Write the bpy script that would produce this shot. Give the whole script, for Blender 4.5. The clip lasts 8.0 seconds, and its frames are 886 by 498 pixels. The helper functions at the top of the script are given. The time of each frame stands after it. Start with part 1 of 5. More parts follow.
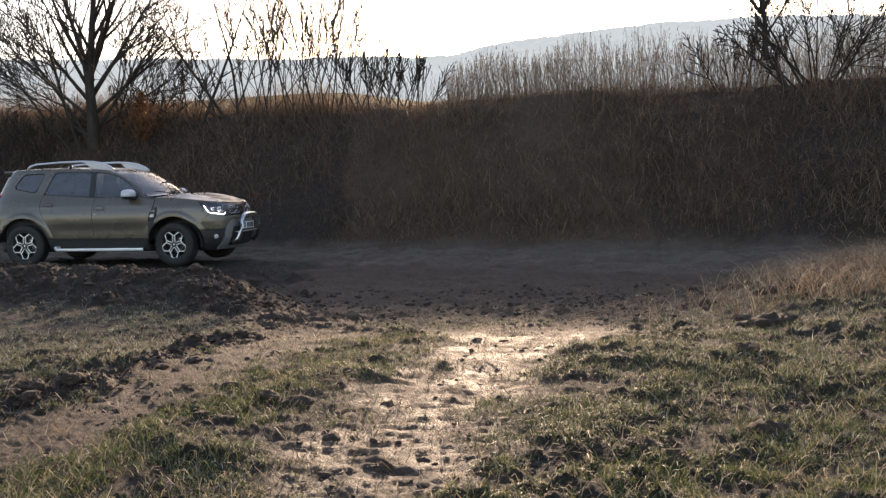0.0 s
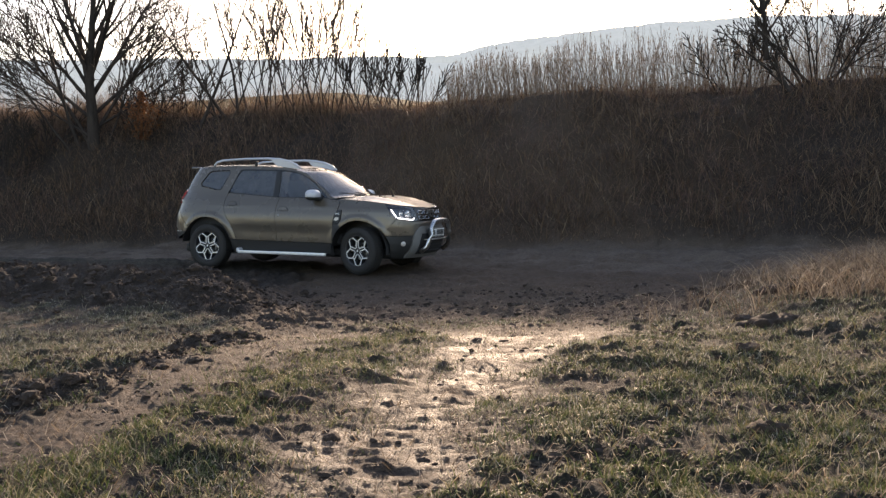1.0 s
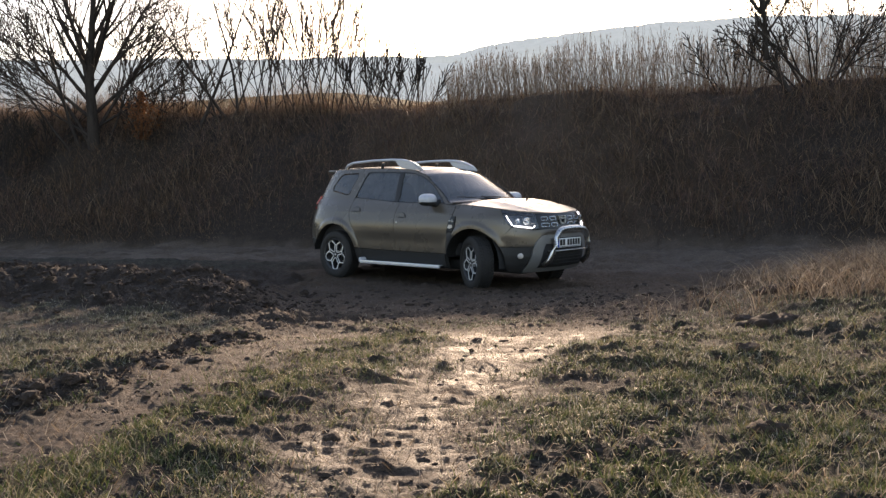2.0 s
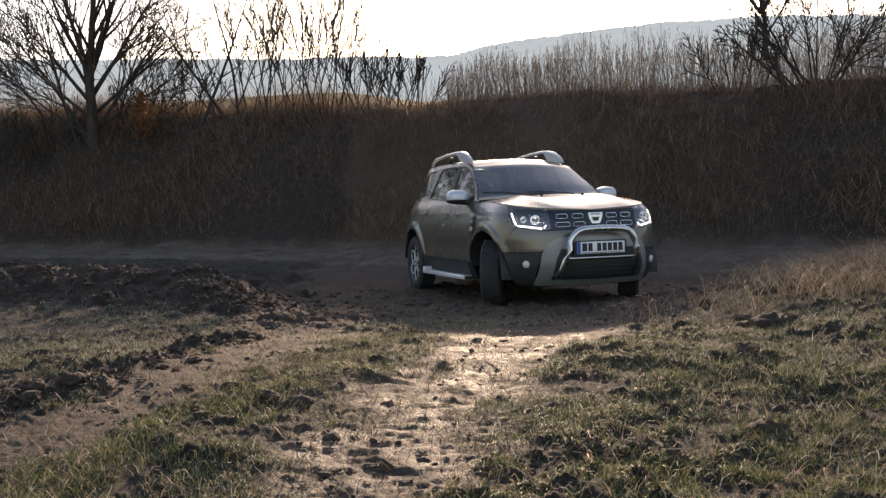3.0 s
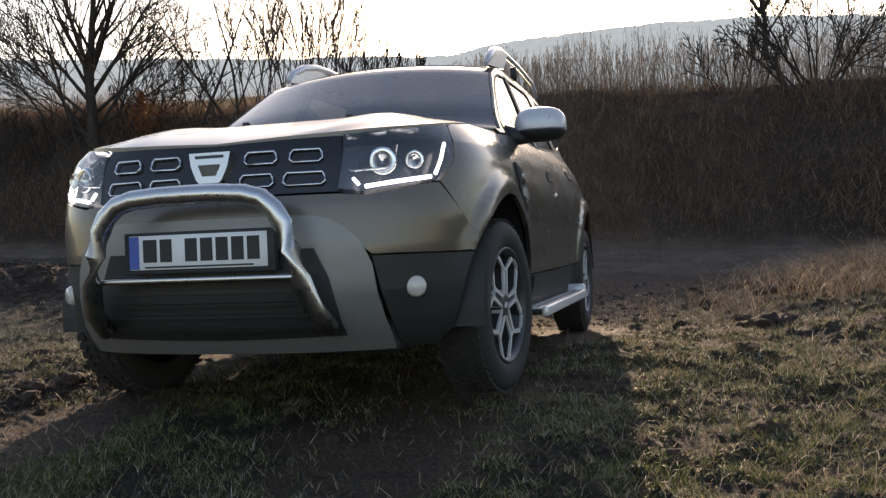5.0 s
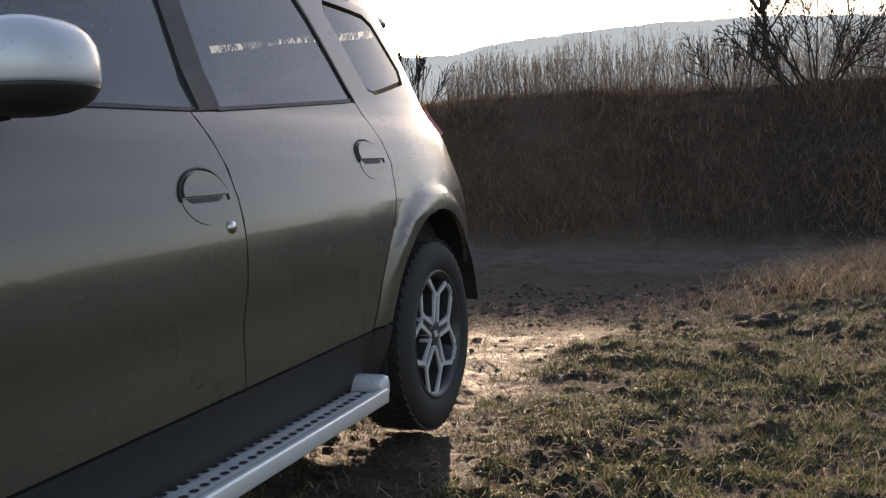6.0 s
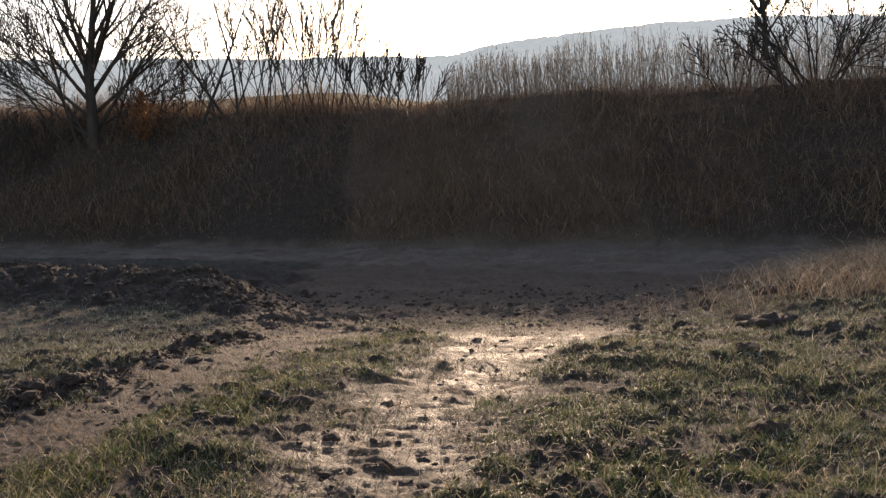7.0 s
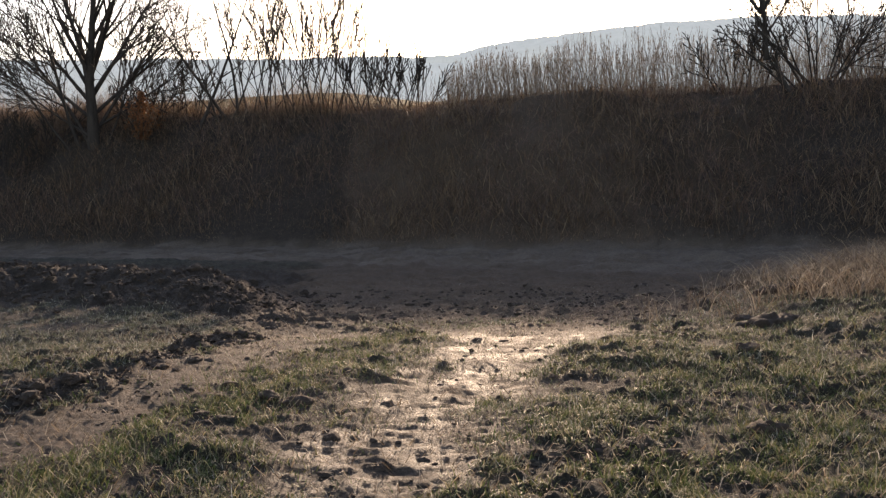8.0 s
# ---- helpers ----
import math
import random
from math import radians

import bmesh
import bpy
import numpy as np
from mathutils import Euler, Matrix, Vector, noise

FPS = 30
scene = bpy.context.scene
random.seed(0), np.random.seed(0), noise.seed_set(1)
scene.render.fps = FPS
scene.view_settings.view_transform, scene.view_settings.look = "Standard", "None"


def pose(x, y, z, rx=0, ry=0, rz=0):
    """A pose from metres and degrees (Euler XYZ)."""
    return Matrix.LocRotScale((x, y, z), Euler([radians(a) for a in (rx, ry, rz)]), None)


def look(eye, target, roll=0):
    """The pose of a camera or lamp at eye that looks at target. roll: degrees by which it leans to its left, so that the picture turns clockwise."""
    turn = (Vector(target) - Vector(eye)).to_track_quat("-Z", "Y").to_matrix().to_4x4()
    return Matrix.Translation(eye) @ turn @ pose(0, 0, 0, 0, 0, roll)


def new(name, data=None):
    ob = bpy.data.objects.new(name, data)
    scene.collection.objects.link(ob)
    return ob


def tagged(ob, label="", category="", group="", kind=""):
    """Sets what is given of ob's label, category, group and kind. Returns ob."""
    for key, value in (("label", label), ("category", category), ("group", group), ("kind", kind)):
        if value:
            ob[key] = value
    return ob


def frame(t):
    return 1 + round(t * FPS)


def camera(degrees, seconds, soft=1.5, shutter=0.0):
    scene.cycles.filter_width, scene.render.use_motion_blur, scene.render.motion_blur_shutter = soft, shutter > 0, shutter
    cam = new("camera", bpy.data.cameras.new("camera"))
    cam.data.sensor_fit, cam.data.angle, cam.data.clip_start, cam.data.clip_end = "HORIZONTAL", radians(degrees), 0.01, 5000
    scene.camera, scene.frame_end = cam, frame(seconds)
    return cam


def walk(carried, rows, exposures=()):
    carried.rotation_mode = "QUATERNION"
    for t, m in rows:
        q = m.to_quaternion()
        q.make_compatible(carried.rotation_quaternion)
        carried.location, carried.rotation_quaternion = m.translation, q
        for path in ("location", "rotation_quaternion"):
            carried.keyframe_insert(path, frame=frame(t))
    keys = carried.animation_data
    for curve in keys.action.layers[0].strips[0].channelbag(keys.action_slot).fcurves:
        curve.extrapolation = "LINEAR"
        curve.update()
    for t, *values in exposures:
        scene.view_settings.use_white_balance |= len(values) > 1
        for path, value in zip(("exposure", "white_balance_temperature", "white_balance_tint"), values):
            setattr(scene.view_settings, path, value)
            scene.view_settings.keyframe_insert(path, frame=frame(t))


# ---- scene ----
cam = camera(50.83, 8.0, soft=1.35, shutter=0.0)
EYE = pose(0, 0, 0.986, 87.058, 1.167, -0.060)
walk(cam, [(0.0, EYE), (8.0, EYE)], exposures=[(0.0, 1.42, 7050, 20), (1.5, 1.32, 7050, 20), (3.0, 1.16, 7050, 20), (6.5, 1.08, 7050, 20), (8.0, 1.18, 7050, 20)])

# seconds, x, y, z, roll, pitch, heading of the car on its way
CAR_ROWS = [
    (0.00, -5.461, 16.074, 0.056, 1.33, 0.06, -10.68),
    (0.25, -4.580, 15.796, 0.046, 1.16, 0.33, -12.73),
    (0.50, -3.721, 15.534, 0.030, 0.89, 0.71, -15.17),
    (0.75, -2.907, 15.294, 0.004, 0.48, 1.24, -18.30),
    (1.00, -2.166, 15.043, -0.023, 0.26, 1.76, -22.01),
    (1.25, -1.522, 14.743, -0.046, 0.47, 2.07, -26.17),
    (1.50, -0.960, 14.391, -0.070, 0.75, 2.08, -30.91),
    (1.75, -0.459, 13.987, -0.101, 0.69, 1.75, -36.38),
    (2.00, -0.024, 13.534, -0.135, 0.38, 1.18, -42.55),
    (2.25, 0.336, 13.033, -0.163, 0.01, 0.49, -49.31),
    (2.50, 0.610, 12.484, -0.177, -0.21, -0.20, -56.59),
    (2.75, 0.790, 11.889, -0.170, -0.10, -0.75, -64.29),
    (3.00, 0.875, 11.251, -0.141, 0.29, -0.99, -72.24),
    (3.25, 0.913, 10.580, -0.123, -0.46, -0.65, -79.85),
    (3.50, 0.888, 9.878, -0.103, -1.61, -0.43, -86.65),
    (3.75, 0.775, 9.144, -0.063, -1.99, -1.07, -92.27),
    (4.00, 0.610, 8.395, -0.016, -1.47, -2.20, -96.45),
    (4.25, 0.434, 7.643, 0.019, -0.30, -3.23, -99.16),
    (4.50, 0.243, 6.856, 0.055, 0.93, -3.88, -101.20),
    (4.75, 0.024, 6.033, 0.099, 1.64, -3.78, -103.34),
    (5.00, -0.227, 5.269, 0.129, 1.78, -2.58, -105.40),
    (5.25, -0.499, 4.557, 0.141, 1.52, -0.75, -107.25),
    (5.50, -0.780, 3.871, 0.136, 1.06, 1.13, -108.81),
    (5.75, -1.054, 3.184, 0.116, 0.59, 2.45, -110.01),
    (6.00, -1.313, 2.485, 0.085, 0.26, 2.85, -110.68),
    (6.25, -1.553, 1.813, 0.052, 0.03, 3.17, -110.62),
    (6.50, -1.769, 1.164, 0.011, -0.11, 3.18, -110.64),
    (6.75, -2.005, 0.640, 0.019, 0.02, 2.72, -109.74),
    (7.00, -2.232, 0.100, 0.023, 0.07, 1.92, -109.02),
    (7.25, -2.432, -0.411, 0.022, 0.07, 1.72, -108.71),
    (7.50, -2.650, -0.930, 0.023, 0.07, 1.92, -108.53),
    (7.75, -2.844, -1.399, 0.023, 0.07, 1.98, -108.31),
    (8.00, -3.055, -1.911, 0.023, 0.07, 1.92, -108.05),
]

# ---- light: low winter sun behind the bank, hazy sky ----
SUN = Vector((0.0875, 0.9615, 0.2640))
world = bpy.data.worlds.new("world")
scene.world = world
world.use_nodes = True
sky = world.node_tree.nodes.new("ShaderNodeTexSky")
sky.sky_type = "NISHITA"
sky.sun_disc = False
sky.sun_elevation = radians(15.3)
sky.sun_rotation = radians(5.3)
sky.air_density, sky.dust_density, sky.ozone_density = 1.0, 1.1, 1.0
world.node_tree.links.new(sky.outputs[0], world.node_tree.nodes["Background"].inputs[0])
world.node_tree.nodes["Background"].inputs[1].default_value = 0.15
sun_data = bpy.data.lights.new("sun", "SUN")
sun_data.energy, sun_data.angle, sun_data.color = 3.7, radians(0.6), (1.0, 0.80, 0.57)
sun = new("sun", sun_data)
sun.matrix_world = look(SUN * 60, (0, 0, 0))

# ---- materials ----
class Nodes:
    """A short way to write node trees."""

    def __init__(self, name):
        self.mat = bpy.data.materials.new(name)
        self.mat.use_nodes = True
        self.tree = self.mat.node_tree
        self.bsdf = self.tree.nodes["Principled BSDF"]

    def add(self, kind):
        return self.tree.nodes.new(kind)

    def put(self, socket, value):
        if isinstance(value, bpy.types.NodeSocket):
            self.tree.links.new(value, socket)
        elif isinstance(value, (tuple, list)) and len(value) == 3 and socket.type == "RGBA":
            socket.default_value = (*value, 1)
        else:
            socket.default_value = value

    def noise(self, scale, detail=4.0, rough=0.6, stretch=None, world=False):
        n = self.add("ShaderNodeTexNoise")
        n.inputs["Scale"].default_value, n.inputs["Detail"].default_value, n.inputs["Roughness"].default_value = scale, detail, rough
        co = self.add("ShaderNodeTexCoord").outputs["Object"]
        if world:
            co = self.add("ShaderNodeNewGeometry").outputs["Position"]
        if stretch:
            m = self.add("ShaderNodeMapping")
            m.inputs["Scale"].default_value = stretch
            self.put(m.inputs["Vector"], co)
            co = m.outputs[0]
        self.put(n.inputs["Vector"], co)
        return n.outputs["Fac"]

    def ramp(self, fac, stops):
        r = self.add("ShaderNodeValToRGB")
        while len(r.color_ramp.elements) < len(stops):
            r.color_ramp.elements.new(0.5)
        for e, (p, c) in zip(r.color_ramp.elements, stops):
            e.position = p
            e.color = (*c, 1) if isinstance(c, tuple) else (c, c, c, 1)
        self.put(r.inputs[0], fac)
        return r.outputs[0]

    def mix(self, fac, a, b, mode="MIX"):
        m = self.add("ShaderNodeMix")
        m.data_type, m.blend_type = "RGBA", mode
        self.put(m.inputs[0], fac)
        self.put(m.inputs[6], a)
        self.put(m.inputs[7], b)
        return m.outputs[2]

    def math(self, op, a, b=0.0):
        m = self.add("ShaderNodeMath")
        m.operation = op
        self.put(m.inputs[0], a)
        self.put(m.inputs[1], b)
        return m.outputs[0]

    def attr(self, name):
        a = self.add("ShaderNodeAttribute")
        a.attribute_name = name
        return a.outputs["Fac"]

    def island(self):
        return self.add("ShaderNodeNewGeometry").outputs["Random Per Island"]

    def bump(self, height, strength=0.5, distance=0.01):
        b = self.add("ShaderNodeBump")
        b.inputs["Strength"].default_value, b.inputs["Distance"].default_value = strength, distance
        self.put(b.inputs["Height"], height)
        self.put(self.bsdf.inputs["Normal"], b.outputs[0])
        return self

    def set(self, **values):
        names = {"color": "Base Color", "rough": "Roughness", "metal": "Metallic", "coat": "Coat Weight", "coat_rough": "Coat Roughness",
                 "spec": "Specular IOR Level", "trans": "Transmission Weight", "ior": "IOR", "emit": "Emission Color", "glow": "Emission Strength",
                 "sheen": "Sheen Weight"}
        for key, value in values.items():
            self.put(self.bsdf.inputs[names[key]], value)
        return self


def blade_material(name, stops, rough=0.6, translucent=0.35):
    """Leaves and stalks: a colour for each blade, part of the light let through."""
    n = Nodes(name)
    col = n.ramp(n.island(), stops)
    n.set(color=col, rough=rough, spec=0.3)
    tr = n.add("ShaderNodeBsdfTranslucent")
    n.put(tr.inputs[0], col)
    mx = n.add("ShaderNodeMixShader")
    n.put(mx.inputs[0], translucent)
    n.put(mx.inputs[1], n.bsdf.outputs[0])
    n.put(mx.inputs[2], tr.outputs[0])
    n.put(n.tree.nodes["Material Output"].inputs[0], mx.outputs[0])
    return n.mat


def ground_material():
    n = Nodes("earth_and_mud")
    big, mid, fine = n.noise(0.7, 5), n.noise(9, 8, 0.72), n.noise(70, 8, 0.78)
    soil = n.ramp(mid, [(0.3, (0.024, 0.016, 0.011)), (0.52, (0.046, 0.031, 0.021)), (0.75, (0.085, 0.058, 0.04))])
    mud = n.ramp(fine, [(0.25, (0.05, 0.032, 0.020)), (0.5, (0.105, 0.068, 0.043)), (0.75, (0.18, 0.12, 0.077))])
    turf = n.ramp(mid, [(0.3, (0.017, 0.014, 0.008)), (0.55, (0.038, 0.032, 0.018)), (0.75, (0.075, 0.062, 0.038))])
    field = n.ramp(big, [(0.35, (0.035, 0.04, 0.018)), (0.65, (0.07, 0.058, 0.032))])
    soil = n.mix(n.ramp(fine, [(0.38, 0.0), (0.64, 1.0)]), n.mix(0.4, soil, (0.02, 0.013, 0.009)), soil)
    col = n.mix(n.attr("turf"), soil, turf)
    mud = n.mix(n.ramp(n.noise(1.6, 6, 0.65, (1, 1.8, 1)), [(0.36, 0.0), (0.62, 1.0)]), n.mix(0.42, mud, (0.04, 0.027, 0.019)), mud)
    col = n.mix(n.attr("mud"), col, mud)
    col = n.mix(n.math("MULTIPLY", n.attr("road"), n.ramp(n.noise(2.4, 6, 0.7, (0.35, 1, 1)), [(0.35, 0.1), (0.6, 0.9)])), col, n.mix(mid, (0.13, 0.096, 0.072), (0.22, 0.168, 0.13)))
    col = n.mix(0.85, col, n.ramp(fine, [(0.36, 0.25), (0.5, 0.8), (0.66, 1.35)]), "MULTIPLY")
    col = n.mix(n.ramp(n.noise(160, 6, 0.75), [(0.56, 0.0), (0.68, 0.5)]), col, (0.26, 0.20, 0.135))
    col = n.mix(n.attr("field"), col, field)
    wet = n.math("MULTIPLY", n.attr("wet"), n.ramp(n.noise(5.5, 6, 0.65), [(0.34, 0.1), (0.6, 1.0)]))
    rough = n.math("SUBTRACT", 0.92, n.math("MULTIPLY", wet, 0.29))
    n.set(color=col, rough=rough, spec=n.math("SUBTRACT", 0.3, n.math("MULTIPLY", n.attr("field"), 0.28)))
    n.bump(n.math("ADD", mid, fine), 1.0, 0.028)
    return n.mat


def bark_material():
    n = Nodes("bark")
    f = n.noise(9, 6, 0.7, (1, 1, 0.2))
    n.set(color=n.ramp(f, [(0.3, (0.022, 0.017, 0.014)), (0.7, (0.07, 0.055, 0.044))]), rough=0.9, spec=0.2)
    return n.bump(f, 0.8, 0.02).mat


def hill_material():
    """Woods far off, a backdrop: winter haze is painted in as pale colour and glow."""
    n = Nodes("far_woods_painted_haze")
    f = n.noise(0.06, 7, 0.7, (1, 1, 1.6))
    # grey-blue tones and the emission below imitate haze over the woods
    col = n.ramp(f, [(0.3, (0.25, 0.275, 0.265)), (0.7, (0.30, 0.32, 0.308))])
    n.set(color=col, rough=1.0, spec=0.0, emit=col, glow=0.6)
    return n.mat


EARTH, BARK, HILL = ground_material(), bark_material(), hill_material()
GREEN = blade_material("green_grass", [(0.0, (0.050, 0.075, 0.018)), (0.4, (0.085, 0.110, 0.030)), (0.7, (0.17, 0.15, 0.065)), (1.0, (0.40, 0.34, 0.22))])
PALE = blade_material("frosted_grass", [(0.0, (0.065, 0.075, 0.035)), (0.4, (0.13, 0.13, 0.075)), (0.75, (0.23, 0.205, 0.14)), (1.0, (0.48, 0.45, 0.38))])
STRAW = blade_material("straw", [(0.0, (0.08, 0.055, 0.036)), (0.5, (0.17, 0.122, 0.08)), (1.0, (0.38, 0.30, 0.21))])
BROWN = blade_material("dead_brush", [(0.0, (0.07, 0.045, 0.03)), (0.5, (0.17, 0.11, 0.07)), (0.85, (0.27, 0.17, 0.10)), (1.0, (0.40, 0.29, 0.18))], translucent=0.35)
STALK = blade_material("dry_stalks", [(0.0, (0.15, 0.105, 0.072)), (0.6, (0.28, 0.205, 0.145)), (1.0, (0.40, 0.31, 0.22))], translucent=0.15)
CANE = blade_material("bramble_canes", [(0.0, (0.06, 0.035, 0.03)), (0.6, (0.14, 0.075, 0.055)), (1.0, (0.24, 0.15, 0.10))], translucent=0.1)
OAKLEAF = blade_material("withered_leaves", [(0.0, (0.13, 0.055, 0.025)), (1.0, (0.30, 0.13, 0.05))], translucent=0.4)


# ---- mesh helpers ----
def mesh_of(name, verts, faces, material=None, smooth=False):
    """A mesh from arrays: verts (n, 3), faces (m, 3 or 4)."""
    verts, faces = np.asarray(verts, np.float32), np.asarray(faces, np.int32)
    me = bpy.data.meshes.new(name)
    m, k = faces.shape
    me.vertices.add(len(verts))
    me.vertices.foreach_set("co", verts.ravel())
    me.loops.add(m * k)
    me.loops.foreach_set("vertex_index", faces.ravel())
    me.polygons.add(m)
    me.polygons.foreach_set("loop_start", np.arange(0, m * k, k, dtype=np.int32))
    me.polygons.foreach_set("use_smooth", np.full(m, smooth))
    me.update(calc_edges=True)
    if material:
        me.materials.append(material)
    return me


def lattice(x, y, seed):
    n = (np.int64(x) * 374761393 + np.int64(y) * 668265263 + seed * 974711) & 0x7FFFFFFF
    n = ((n ^ (n >> 13)) * 1274126177) & 0x7FFFFFFF
    return ((n ^ (n >> 16)) & 0xFFFF) / 32767.5 - 1


def value_noise(x, y, seed=0):
    xi, yi = np.floor(x), np.floor(y)
    u, v = x - xi, y - yi
    u, v = u * u * (3 - 2 * u), v * v * (3 - 2 * v)
    xi, yi = xi.astype(np.int64), yi.astype(np.int64)
    a, b = lattice(xi, yi, seed), lattice(xi + 1, yi, seed)
    c, d = lattice(xi, yi + 1, seed), lattice(xi + 1, yi + 1, seed)
    return (a * (1 - u) + b * u) * (1 - v) + (c * (1 - u) + d * u) * v


def fbm(x, y, seed=0, octaves=4, gain=0.5):
    total, amp = 0, 1.0
    for i in range(octaves):
        total = total + amp * value_noise(x * 2**i, y * 2**i, seed + 17 * i)
        amp *= gain
    return total


def step(a, b, x):
    t = np.clip((x - a) / (b - a), 0, 1)
    return t * t * (3 - 2 * t)


# ---- the lie of the land ----
def far_edge(x):
    return 18.2 - 0.36 * x + 0.25 * value_noise(x * 0.3, x * 0 + 3.3, 5)


def track_middle(y):
    """The middle of the muddy right-hand rut of the field track."""
    return np.interp(y, (0, 2.8, 3.3, 3.65, 4.45, 5.5, 7, 9, 12), (-0.9, -0.34, -0.23, -0.09, 0.09, 0.43, 0.6, 0.8, 0.9))


def left_middle(y):
    return np.interp(y, (0, 3.0, 3.5, 4.1, 4.95, 6.0, 8), (-1.75, -1.6, -1.5, -1.32, -1.09, -0.9, -0.6))


def strip_middle(y):
    """The green strip between the two ruts."""
    return np.interp(y, (2.4, 3.4, 4.3, 4.7, 6.0), (-1.5, -1.15, -0.74, -0.62, -0.3))


def masks(x, y):
    """How much of mud, turf, ploughed soil there is at a place."""
    wob = 0.12 * fbm(x * 1.3, y * 1.3, 3, 4) + 0.06 * fbm(x * 6, y * 6, 4, 3)
    half = np.interp(y, (0, 2.8, 3.3, 4.45, 5.5, 6.5, 8, 10), (0.2, 0.24, 0.33, 0.36, 0.45, 0.75, 1.4, 3.0))
    right = 1 - step(-0.16, 0.20, np.abs(x - track_middle(y)) - half + wob * 1.8)
    off = x - left_middle(y)
    left = (1 - step(-0.10, 0.14, np.abs(off) - 0.29 + wob * 1.4)) * (1 - step(6.0, 8.0, y))
    yard = step(6.4, 8.2, y + wob * 3 + 0.25 * np.abs(x - 0.4)) * step(-2.0, -1.4, x + wob) * (1 - step(1.4, 2.4, x - 0.42 * (y - 7) + wob))
    edge = y - far_edge(x)
    road = step(-3.7, -3.0, edge + wob) * (1 - step(-0.1, 0.4, edge + wob))
    mud = np.maximum(np.maximum(right, left * 0.95), np.maximum(yard * 0.36, road * 0.8))
    ridge = step(7.9, 8.6, y + 0.3 * (x + 1.5) + wob * 2) * step(-5.4, -4.6, -(edge + 9.6 + wob)) * (1 - step(-1.9, -1.4, x + wob * 2))
    berm = np.exp(-(((off + 0.42 + wob * 0.6) / 0.17) ** 2)) * step(3.0, 3.6, y) * (1 - step(6.2, 7.2, y)) * step(-0.25, 0.2, wob * 4 + 0.1)
    spots = step(0.25, 0.6, fbm(x * 1.7, y * 2.2, 57, 4)) * 0.8
    bank = step(-0.1, 0.3, edge)
    turf = np.clip(1 - np.maximum(mud, yard) - ridge - bank - berm * 1.2, 0, 1) * (1 - spots * step(2.0, 3.0, y))
    return mud, turf, np.maximum(np.maximum(ridge, berm * 0.9), yard * 0.55), right, left, road


